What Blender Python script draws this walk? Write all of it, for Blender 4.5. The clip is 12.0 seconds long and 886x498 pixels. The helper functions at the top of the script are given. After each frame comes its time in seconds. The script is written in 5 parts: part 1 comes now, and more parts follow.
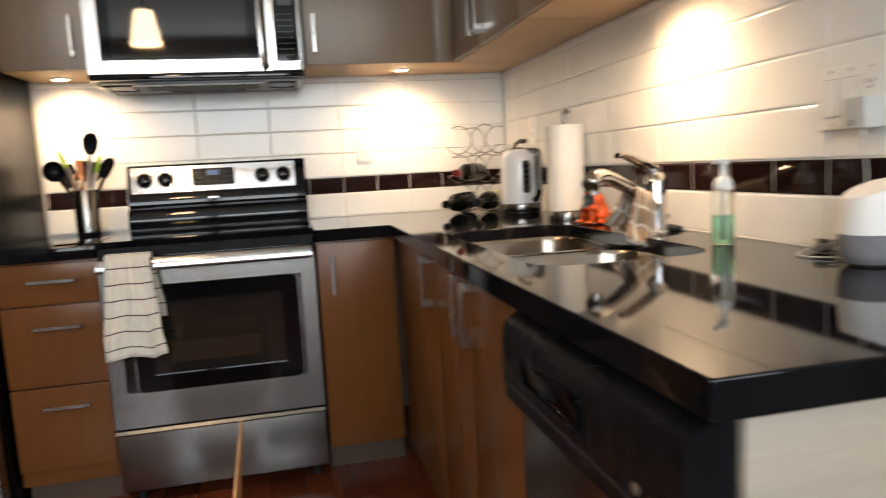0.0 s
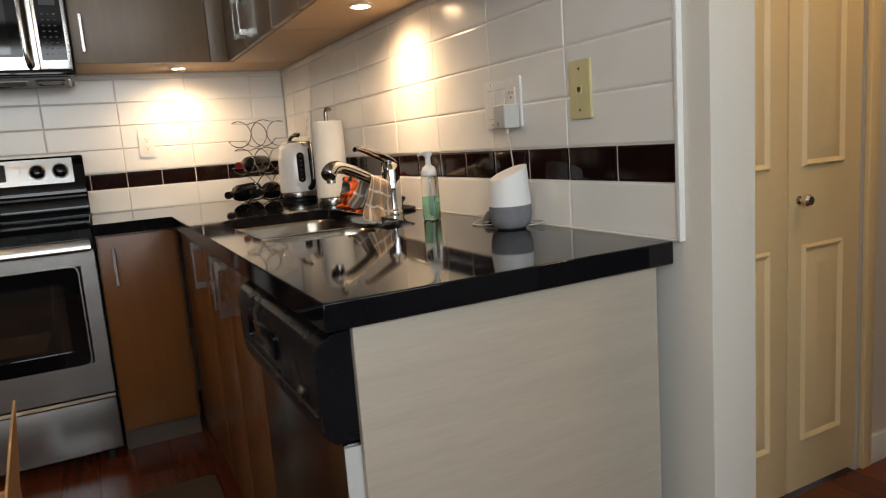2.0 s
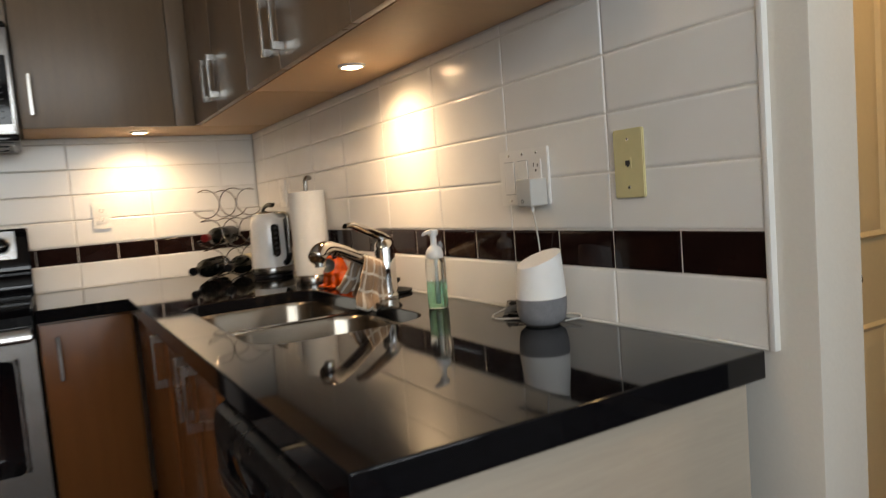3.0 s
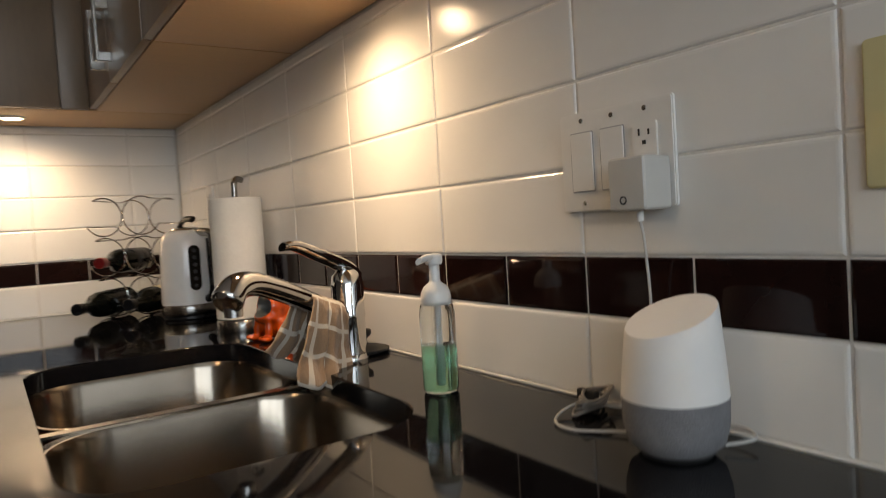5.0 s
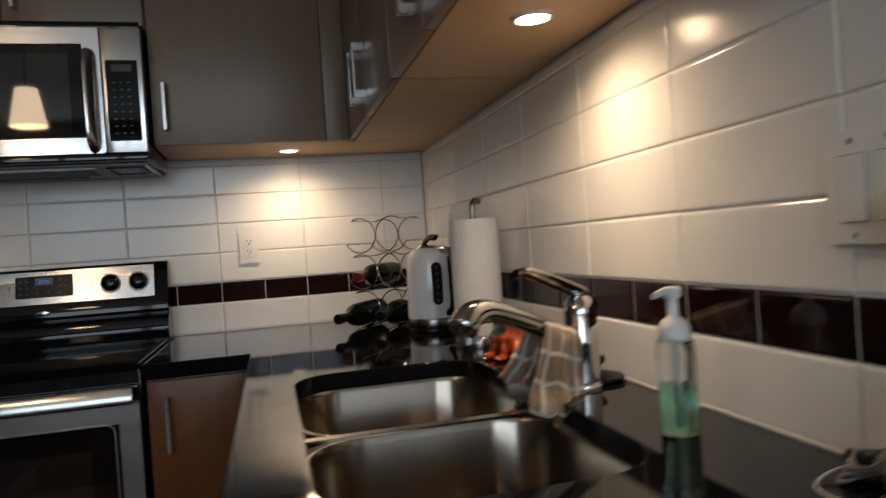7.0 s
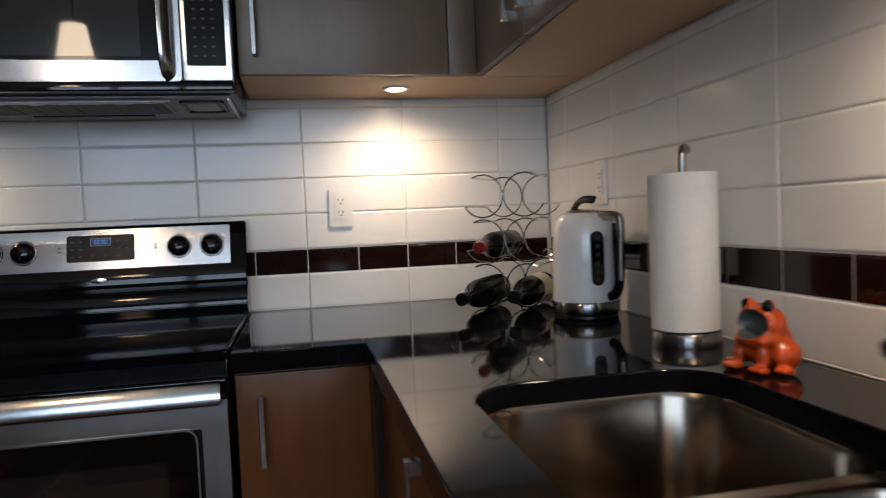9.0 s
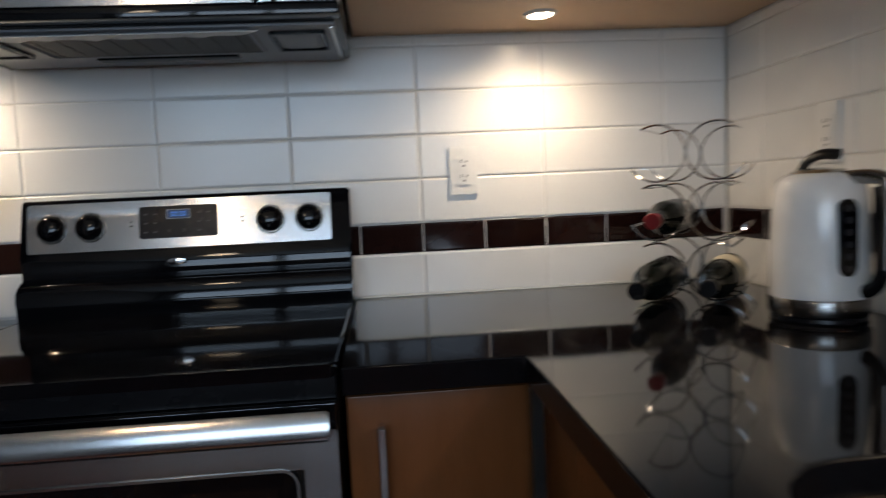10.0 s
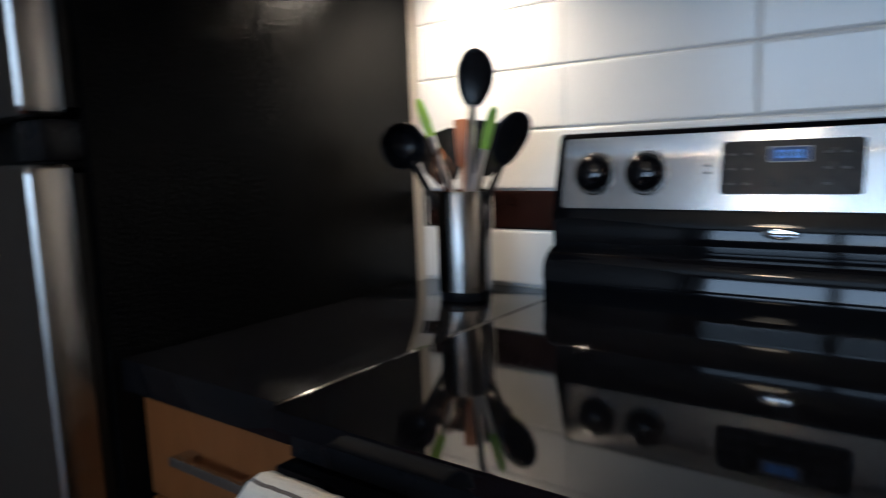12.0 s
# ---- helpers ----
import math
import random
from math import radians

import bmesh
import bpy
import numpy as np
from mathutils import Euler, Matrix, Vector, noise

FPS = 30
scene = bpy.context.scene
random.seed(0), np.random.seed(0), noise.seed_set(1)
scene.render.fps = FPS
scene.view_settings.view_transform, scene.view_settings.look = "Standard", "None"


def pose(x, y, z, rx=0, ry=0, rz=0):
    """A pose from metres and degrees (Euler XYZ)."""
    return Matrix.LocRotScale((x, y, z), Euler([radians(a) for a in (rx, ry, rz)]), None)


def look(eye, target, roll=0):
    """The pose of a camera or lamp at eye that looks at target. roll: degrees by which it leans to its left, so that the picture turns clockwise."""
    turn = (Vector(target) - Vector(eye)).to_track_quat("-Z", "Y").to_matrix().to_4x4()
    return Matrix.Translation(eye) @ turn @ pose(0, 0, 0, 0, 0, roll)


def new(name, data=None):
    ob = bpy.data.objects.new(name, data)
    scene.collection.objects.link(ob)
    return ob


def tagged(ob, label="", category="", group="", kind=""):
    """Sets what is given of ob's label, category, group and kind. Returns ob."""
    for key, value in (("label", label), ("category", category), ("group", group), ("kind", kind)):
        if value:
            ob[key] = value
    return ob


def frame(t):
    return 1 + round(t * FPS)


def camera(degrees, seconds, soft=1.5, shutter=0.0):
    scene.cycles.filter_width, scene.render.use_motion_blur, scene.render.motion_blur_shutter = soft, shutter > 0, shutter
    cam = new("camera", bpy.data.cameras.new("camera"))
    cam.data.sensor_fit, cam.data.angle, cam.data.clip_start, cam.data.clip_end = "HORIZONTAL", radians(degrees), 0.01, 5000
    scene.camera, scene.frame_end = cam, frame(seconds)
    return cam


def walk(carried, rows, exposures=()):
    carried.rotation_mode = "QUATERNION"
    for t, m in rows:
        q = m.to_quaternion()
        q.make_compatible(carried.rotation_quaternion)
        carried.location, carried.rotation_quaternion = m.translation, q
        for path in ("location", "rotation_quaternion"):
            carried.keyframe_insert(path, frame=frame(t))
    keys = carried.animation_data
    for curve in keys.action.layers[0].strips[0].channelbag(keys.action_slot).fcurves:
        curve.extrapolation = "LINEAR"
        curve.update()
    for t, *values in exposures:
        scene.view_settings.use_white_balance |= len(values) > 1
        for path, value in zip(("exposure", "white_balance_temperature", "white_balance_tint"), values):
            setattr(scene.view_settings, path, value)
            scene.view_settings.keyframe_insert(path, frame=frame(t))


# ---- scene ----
import functools

cam = camera(66.1, 12.0, soft=1.0, shutter=0.5)
PATH = [
    (0, (-1.006, -3.073, 1.114), (-0.575, -1.135, 0.872), -3.1),
    (0.5, (-0.994, -3.252, 1.153), (-0.285, -1.402, 0.881), -4.2),
    (1, (-0.951, -3.369, 1.132), (-0.155, -1.557, 0.843), -4.4),
    (1.5, (-0.94, -3.451, 1.112), (-0.107, -1.661, 0.795), -4.0),
    (2, (-0.913, -3.442, 1.121), (-0.022, -1.679, 0.809), -4.3),
    (2.5, (-0.889, -3.352, 1.142), (0.026, -1.587, 0.928), -3.8),
    (3, (-0.885, -3.162, 1.174), (0.124, -1.443, 1.019), -4.6),
    (3.2, (-0.862, -3.097, 1.158), (0.217, -1.417, 1.041), -4.0),
    (4.8, (-0.687, -2.551, 1.136), (0.496, -0.941, 1.044), -3.8),
    (5, (-0.595, -2.544, 1.14), (0.52, -0.886, 1.06), -3.6),
    (5.5, (-0.43, -2.546, 1.168), (0.208, -0.651, 1.176), -3.1),
    (6, (-0.37, -2.545, 1.176), (0.113, -0.608, 1.3), -4.3),
    (6.5, (-0.412, -2.558, 1.179), (0.059, -0.621, 1.336), -3.8),
    (7, (-0.584, -2.543, 1.172), (-0.093, -0.605, 1.156), -4.0),
    (7.2, (-0.669, -2.517, 1.158), (-0.109, -0.596, 1.133), -3.2),
    (9, (-0.775, -2.05, 1.167), (-0.37, -0.094, 1.072), -2.5),
    (9.5, (-0.842, -1.836, 1.184), (-0.478, 0.126, 1.052), -3.0),
    (10, (-0.853, -1.626, 1.161), (-0.683, 0.36, 0.992), -2.7),
    (10.5, (-0.86, -1.438, 1.144), (-1.028, 0.547, 0.957), -2.7),
    (11, (-1.004, -1.277, 1.127), (-1.272, 0.694, 0.921), -2.6),
    (11.5, (-1.095, -1.148, 1.151), (-1.75, 0.723, 0.884), -3.3),
    (12, (-1.13, -1.05, 1.15), (-2.326, 0.531, 0.885), -2.1),
]
walk(cam, [(t, look(eye, target, roll)) for t, eye, target, roll in PATH],
     exposures=[(0, 0.78, 8300, 19), (0.5, 0.58, 8300, 19), (1, 0.40, 8400, 19), (2, 0.20, 8500, 19), (3, 0.10, 8600, 19), (5, -0.28, 8100, 18), (6, -0.52, 8000, 18),
                (6.5, -0.68, 7800, 18), (7.2, -0.72, 7200, 17), (9, -0.36, 6600, 17), (10, -0.32, 6400, 14), (11, -0.27, 6200, 14), (12, -0.05, 5700, 12)])

# ---- world, daylight and lamps ----
world = bpy.data.worlds.new("world")
scene.world = world
world.use_nodes = True
wn = world.node_tree
sky = wn.nodes.new("ShaderNodeTexSky")
sky.sky_type, sky.sun_disc = "NISHITA", False
sky.sun_elevation, sky.sun_rotation = radians(38), radians(150)
wn.links.new(sky.outputs["Color"], wn.nodes["Background"].inputs["Color"])
wn.nodes["Background"].inputs["Strength"].default_value = 0.12

WARM = (1.0, 0.80, 0.56)


def lamp(name, kind, m, energy, color, **more):
    data = bpy.data.lights.new(name, kind)
    data.energy, data.color = energy, color
    for key, value in more.items():
        if key == "size":
            data.shape, data.size, data.size_y = "RECTANGLE", value[0], value[1]
        elif key == "radius":
            data.shadow_soft_size = value
        elif key == "cone":
            data.spot_size, data.spot_blend = radians(value[0]), value[1]
    ob = new(name, data)
    ob.matrix_world = m
    return ob


# the living-room window behind the walk, and the halogen pucks under the wall cabinets
PUCKS = ((-0.499, -0.172), (-0.150, -1.520), (-1.825, -0.130))
lamp("pendant_bulb", "POINT", pose(-1.77, -2.267, 2.02), 3.5, (1.0, 0.72, 0.45), radius=0.03)
# No hall lamp is in view: this one is added to warm the closet door.
lamp("assumed_hall_bulb", "POINT", pose(0.95, -3.05, 2.30), 11, (1.0, 0.72, 0.38), radius=0.06)
for wx in (-2.27, -1.325, -0.38):
    lamp("window_daylight", "AREA", look((wx, -4.76, 1.70), (wx, 0, 1.20)), 18.5, (0.58, 0.79, 1.0), size=(0.84, 1.08))
for px, py in PUCKS:
    lamp("puck_bulb", "SPOT", look((px, py, 1.512), (px, py, 0)), 15, WARM, radius=0.024, cone=(165, 1.0))


# ---- materials ----
def node_material(name):
    mat = bpy.data.materials.new(name)
    mat.use_nodes = True
    return mat, mat.node_tree, mat.node_tree.nodes["Principled BSDF"]


def surface(name, color, rough=0.5, metal=0.0, vary=0.12, scale=8.0, bump=0.0, bump_scale=60.0, stretch=(1, 1, 1),
            rough_vary=0.08, random=0.0, coat=0.0, spec=0.5, sheen=0.0, brushed=0.0):
    """A worn surface: colour and roughness vary at two scales, with fine relief. stretch lengthens the grain along an axis."""
    mat, tree, bsdf = node_material(name)
    n, l = tree.nodes, tree.links
    co = n.new("ShaderNodeTexCoord")
    mp = n.new("ShaderNodeMapping")
    mp.inputs["Scale"].default_value = stretch
    l.new(co.outputs["Object"], mp.inputs["Vector"])
    big, fine = n.new("ShaderNodeTexNoise"), n.new("ShaderNodeTexNoise")
    big.inputs["Scale"].default_value, big.inputs["Detail"].default_value = scale, 4
    fine.inputs["Scale"].default_value, fine.inputs["Detail"].default_value = bump_scale, 6
    for t in (big, fine):
        l.new(mp.outputs["Vector"], t.inputs["Vector"])
    add = n.new("ShaderNodeMath")
    add.operation = "ADD"
    l.new(big.outputs["Fac"], add.inputs[0])
    l.new(fine.outputs["Fac"], add.inputs[1])
    rng = n.new("ShaderNodeMapRange")
    rng.inputs["From Min"].default_value, rng.inputs["From Max"].default_value = 0.6, 1.4
    rng.inputs["To Min"].default_value, rng.inputs["To Max"].default_value = 1 - vary, 1 + vary
    l.new(add.outputs[0], rng.inputs["Value"])
    value = rng.outputs["Result"]
    if random:
        info = n.new("ShaderNodeObjectInfo")
        r2 = n.new("ShaderNodeMapRange")
        r2.inputs["To Min"].default_value, r2.inputs["To Max"].default_value = 1 - random, 1 + random
        l.new(info.outputs["Random"], r2.inputs["Value"])
        mul = n.new("ShaderNodeMath")
        mul.operation = "MULTIPLY"
        l.new(value, mul.inputs[0])
        l.new(r2.outputs["Result"], mul.inputs[1])
        value = mul.outputs[0]
    mix = n.new("ShaderNodeVectorMath")
    mix.operation = "SCALE"
    mix.inputs[0].default_value = color
    l.new(value, mix.inputs["Scale"])
    l.new(mix.outputs["Vector"], bsdf.inputs["Base Color"])
    rr = n.new("ShaderNodeMapRange")
    rr.inputs["To Min"].default_value, rr.inputs["To Max"].default_value = max(0.01, rough - rough_vary), rough + rough_vary
    l.new(big.outputs["Fac"], rr.inputs["Value"])
    l.new(rr.outputs["Result"], bsdf.inputs["Roughness"])
    bsdf.inputs["Metallic"].default_value = metal
    bsdf.inputs["Coat Weight"].default_value = coat
    bsdf.inputs["Coat Roughness"].default_value = 0.06
    bsdf.inputs["Specular IOR Level"].default_value = spec
    bsdf.inputs["Sheen Weight"].default_value = sheen
    if brushed:
        tan = n.new("ShaderNodeTangent")
        tan.direction_type, tan.axis = "RADIAL", "Z"
        l.new(tan.outputs["Tangent"], bsdf.inputs["Tangent"])
        bsdf.inputs["Anisotropic"].default_value, bsdf.inputs["Anisotropic Rotation"].default_value = brushed, 0.25
    if bump:
        bp = n.new("ShaderNodeBump")
        bp.inputs["Strength"].default_value, bp.inputs["Distance"].default_value = bump, 0.002
        l.new(fine.outputs["Fac"], bp.inputs["Height"])
        l.new(bp.outputs["Normal"], bsdf.inputs["Normal"])
    return mat


def clear(name, color, rough=0.02, ior=1.45):
    mat, tree, bsdf = node_material(name)
    bsdf.inputs["Base Color"].default_value = (*color, 1)
    bsdf.inputs["Roughness"].default_value = rough
    bsdf.inputs["Transmission Weight"].default_value = 1.0
    bsdf.inputs["IOR"].default_value = ior
    return mat


def glow(name, color, strength):
    mat, tree, bsdf = node_material(name)
    bsdf.inputs["Base Color"].default_value = (*color, 1)
    bsdf.inputs["Emission Color"].default_value = (*color, 1)
    bsdf.inputs["Emission Strength"].default_value = strength
    return mat


def checked(name, ground, line, gap, width, axes):
    """Woven cloth with thin lines every gap metres along the axes named."""
    mat = surface(name, ground, 0.9, vary=0.16, scale=20, bump=0.7, bump_scale=260, sheen=0.3)
    tree = mat.node_tree
    n, l, bsdf = tree.nodes, tree.links, tree.nodes["Principled BSDF"]
    old = bsdf.inputs["Base Color"].links[0].from_socket
    uv = n.new("ShaderNodeUVMap")
    sep = n.new("ShaderNodeSeparateXYZ")
    l.new(uv.outputs["UV"], sep.inputs["Vector"])
    mask = None
    for axis, offset in axes:
        a = n.new("ShaderNodeMath")
        a.operation = "ADD"
        a.inputs[1].default_value = offset
        l.new(sep.outputs[axis], a.inputs[0])
        m1 = n.new("ShaderNodeMath")
        m1.operation = "FLOORED_MODULO"
        m1.inputs[1].default_value = gap
        l.new(a.outputs[0], m1.inputs[0])
        lt = n.new("ShaderNodeMath")
        lt.operation = "LESS_THAN"
        lt.inputs[1].default_value = width
        l.new(m1.outputs[0], lt.inputs[0])
        if mask is None:
            mask = lt.outputs[0]
        else:
            mx = n.new("ShaderNodeMath")
            mx.operation = "MAXIMUM"
            l.new(mask, mx.inputs[0])
            l.new(lt.outputs[0], mx.inputs[1])
            mask = mx.outputs[0]
    mix = n.new("ShaderNodeMix")
    mix.data_type = "RGBA"
    l.new(mask, mix.inputs["Factor"])
    l.new(old, mix.inputs["A"])
    mix.inputs["B"].default_value = (*line, 1)
    l.new(mix.outputs["Result"], bsdf.inputs["Base Color"])
    return mat


M_TILE = surface("white_glazed_tile", (0.80, 0.79, 0.76), 0.20, vary=0.03, scale=3, bump=0.05, bump_scale=9, random=0.02, rough_vary=0.03)
M_DARK = surface("brown_glass_tile", (0.015, 0.006, 0.005), 0.07, vary=0.3, scale=14, bump=0.06, bump_scale=12, random=0.25, rough_vary=0.03, spec=0.3)
M_GROUT = surface("grey_grout", (0.70, 0.68, 0.64), 0.9, vary=0.12, bump=0.4, bump_scale=150)
M_PAINT = surface("cream_wall_paint", (0.64, 0.60, 0.53), 0.6, vary=0.03, scale=2, bump=0.15, bump_scale=180)
# Off-camera room walls: colour darkened to cut bounce light and dim reflections.
M_ROOM = surface("low_bounce_room_wall", (0.115, 0.10, 0.085), 0.7, vary=0.04, scale=2, bump=0.15, bump_scale=180)
M_CEIL = surface("white_ceiling_paint", (0.66, 0.65, 0.62), 0.8, vary=0.03, scale=2, bump=0.3, bump_scale=120)
M_TRIM = surface("white_gloss_trim", (0.76, 0.75, 0.71), 0.35, vary=0.03, bump=0.05)
M_DOOR = surface("cream_door_paint", (0.80, 0.63, 0.37), 0.38, vary=0.03, scale=3, bump=0.08, bump_scale=90)
M_CAB = surface("taupe_brown_laminate", (0.205, 0.140, 0.092), 0.30, spec=0.35, vary=0.10, scale=5, bump=0.05, bump_scale=90, stretch=(6, 6, 0.5), rough_vary=0.06)
# Same laminate as M_CAB; warmth and depth stand for floor bounce and low light.
M_CAB_LOW = surface("floor_lit_brown_laminate", (0.165, 0.060, 0.019), 0.24, spec=0.25, vary=0.10, scale=5, bump=0.05, bump_scale=90, stretch=(6, 6, 0.5), rough_vary=0.06)
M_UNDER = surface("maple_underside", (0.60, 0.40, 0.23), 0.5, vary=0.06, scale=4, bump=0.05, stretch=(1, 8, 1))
M_PANEL = surface("pale_ash_laminate", (0.40, 0.34, 0.27), 0.5, vary=0.07, scale=3, bump=0.10, bump_scale=17, stretch=(1, 1, 14))
M_KICK = surface("dark_brown_kick", (0.10, 0.065, 0.045), 0.45, vary=0.15)
M_STONE = surface("polished_black_granite", (0.005, 0.005, 0.006), 0.05, vary=0.5, scale=90, bump_scale=420, rough_vary=0.02, spec=0.27)
M_STEEL = surface("brushed_steel", (0.32, 0.305, 0.29), 0.24, 1.0, vary=0.03, scale=5, bump=0.012, bump_scale=200, stretch=(0.1, 1, 5), rough_vary=0.04, brushed=0.78)
M_SINK = surface("satin_sink_steel", (0.30, 0.25, 0.20), 0.20, 1.0, vary=0.03, scale=6)
M_CHROME = surface("chrome", (0.60, 0.59, 0.58), 0.06, 1.0, vary=0.03, rough_vary=0.02)
M_NICKEL = surface("satin_nickel", (0.62, 0.60, 0.57), 0.25, 1.0, vary=0.05, bump=0.03)
M_GRIP = surface("polished_steel", (0.44, 0.435, 0.43), 0.19, 1.0, vary=0.03, rough_vary=0.03)
# Lit copy of the brushed steel: lighter colour stands for the bright room reflected.
M_STEEL_LIT = surface("room_lit_brushed_steel", (0.62, 0.61, 0.60), 0.22, 1.0, vary=0.03, scale=5, bump=0.012, bump_scale=200, stretch=(0.1, 1, 5), rough_vary=0.04, brushed=0.7)
M_SATIN = surface("satin_steel_shaft", (0.72, 0.71, 0.69), 0.42, 1.0, vary=0.04)
M_BLACK = surface("black_enamel", (0.003, 0.003, 0.004), 0.06, vary=0.2, rough_vary=0.02, spec=0.36)
M_GLASS = surface("black_ceramic_glass", (0.003, 0.003, 0.004), 0.05, vary=0.2, rough_vary=0.02, spec=0.24)
M_OVEN = surface("oven_window_glass", (0.012, 0.011, 0.010), 0.04, vary=0.2, rough_vary=0.02, spec=0.7)
M_MATT = surface("black_plastic", (0.006, 0.006, 0.007), 0.27, spec=0.2, vary=0.15, bump=0.08, bump_scale=300)
M_RUBBER = surface("black_rubber", (0.012, 0.012, 0.012), 0.55, vary=0.2, bump=0.1)
M_FRIDGE = surface("textured_black_enamel", (0.003, 0.003, 0.003), 0.11, vary=0.2, bump=0.7, bump_scale=190, rough_vary=0.03, spec=0.07)
M_GREY = surface("charcoal_plastic", (0.026, 0.025, 0.027), 0.35, vary=0.1)
M_MARK = surface("pale_grey_print", (0.42, 0.42, 0.42), 0.5, vary=0.1)
M_WHITE = surface("white_plastic", (0.78, 0.77, 0.74), 0.3, vary=0.03, bump=0.03)
M_FAINT = surface("dim_key_print", (0.075, 0.075, 0.08), 0.5, vary=0.1)
M_UNDERMW = surface("grey_painted_metal", (0.26, 0.27, 0.29), 0.38, vary=0.08, bump=0.05)
M_FILTER = surface("greasy_filter_mesh", (0.050, 0.045, 0.034), 0.5, vary=0.3, scale=30, bump=0.8, bump_scale=500)
M_DULL = surface("pale_grey_plastic", (0.52, 0.51, 0.48), 0.4, vary=0.04)
M_COIL = surface("grey_cable", (0.20, 0.19, 0.18), 0.45, vary=0.1)
M_ALMOND = surface("almond_plastic", (0.62, 0.55, 0.30), 0.35, vary=0.04)
M_CERAM = surface("white_enamel", (0.84, 0.83, 0.81), 0.12, vary=0.03, rough_vary=0.03, coat=0.4)
M_PAPER = surface("white_paper_towel", (0.80, 0.78, 0.73), 0.95, vary=0.04, scale=30, bump=0.2, bump_scale=140)
M_SHELL = surface("matt_white_shell", (0.80, 0.79, 0.77), 0.6, vary=0.02, spec=0.3)
M_FABRIC = surface("grey_speaker_fabric", (0.20, 0.20, 0.21), 0.9, vary=0.18, scale=60, bump=0.8, bump_scale=500)
M_ORANGE = surface("orange_glaze", (0.52, 0.066, 0.006), 0.2, vary=0.55, scale=18, rough_vary=0.04, coat=0.5)
M_GREENP = surface("lime_silicone", (0.30, 0.52, 0.03), 0.5, vary=0.08)
M_WOOD = surface("orange_brown_wood", (0.30, 0.10, 0.035), 0.5, vary=0.2, stretch=(1, 1, 0.2), bump=0.1)
M_COPPER = surface("copper_wire", (0.55, 0.26, 0.13), 0.22, 1.0, vary=0.05)
M_CARD = surface("corrugated_cardboard", (0.42, 0.23, 0.11), 0.85, vary=0.12, scale=6, bump=0.25, bump_scale=60, stretch=(1, 1, 6))
M_INK = surface("black_print", (0.02, 0.02, 0.02), 0.7, vary=0.2)
M_MAT = surface("brown_floor_mat", (0.075, 0.045, 0.022), 0.9, vary=0.3, scale=40, bump=0.9, bump_scale=300)
M_FLOOR = surface("cherry_laminate", (0.15, 0.034, 0.014), 0.22, vary=0.30, scale=5, bump=0.06, bump_scale=60, stretch=(9, 0.7, 1), random=0.40, rough_vary=0.06)
M_BOTTLE = surface("dark_wine_glass", (0.004, 0.005, 0.004), 0.10, vary=0.2, rough_vary=0.03, spec=0.12)
M_CORKRED = surface("red_foil", (0.22, 0.010, 0.010), 0.3, vary=0.1)
M_LABEL = surface("cream_wine_label", (0.62, 0.56, 0.42), 0.7, vary=0.08)
M_PLAST = clear("clear_plastic", (0.95, 0.98, 0.96), 0.05, 1.40)
M_SOAP = clear("green_soap", (0.34, 0.70, 0.52), 0.05, 1.34)
M_PANE = clear("window_glass", (1, 1, 1), 0.0, 1.45)
M_PUCK = glow("puck_lens", (1.0, 0.80, 0.55), 40.0)
M_SHADE = glow("lit_lampshade", (1.0, 0.83, 0.60), 18.0)
M_LCD = glow("blue_display", (0.02, 0.05, 0.14), 0.2)
M_DIGIT = glow("blue_lit_digits", (0.12, 0.30, 0.70), 0.4)
M_STRIPE = checked("white_cloth_dark_lines", (0.72, 0.68, 0.60), (0.09, 0.065, 0.05), 0.052, 0.0042, (("Y", 0.02),))
M_PLAID = checked("tan_checked_cloth", (0.27, 0.165, 0.095), (0.56, 0.50, 0.42), 0.046, 0.0070, (("X", 0.0), ("Y", 0.012)))


# ---- mesh helpers ----
def finish(bm, name, material, smooth=True, angle=35):
    me = bpy.data.meshes.new(name)
    bmesh.ops.recalc_face_normals(bm, faces=bm.faces)
    bm.to_mesh(me)
    bm.free()
    for m in (material if isinstance(material, (list, tuple)) else [material]):
        me.materials.append(m)
    if smooth:
        for p in me.polygons:
            p.use_smooth = True
        me.set_sharp_from_angle(angle=radians(angle))
    return me


def part(name, bm, material, parent=None, label=""):
    ob = new(name, finish(bm, name, material))
    if parent is not None:
        ob.parent = parent
    return tagged(ob, label)


def thing(name, label, category, at=(0, 0, 0), turn=0, group="", kind=""):
    ob = new(name)
    ob.empty_display_size = 0.05
    ob.matrix_basis = pose(*at, 0, 0, turn)
    return tagged(ob, label, category, group, kind)


def box(lo, hi, bevel=0.0, bm=None, seg=2):
    """A box between two corners, its edges rounded."""
    bm = bm or bmesh.new()
    made = bmesh.ops.create_cube(bm, size=1.0)["verts"]
    for v in made:
        v.co = Vector([lo[i] + (v.co[i] + 0.5) * (hi[i] - lo[i]) for i in range(3)])
    if bevel > 0:
        edges = list({e for v in made for e in v.link_edges})
        bmesh.ops.bevel(bm, geom=edges, offset=bevel, segments=seg, affect="EDGES", profile=0.6)
    return bm


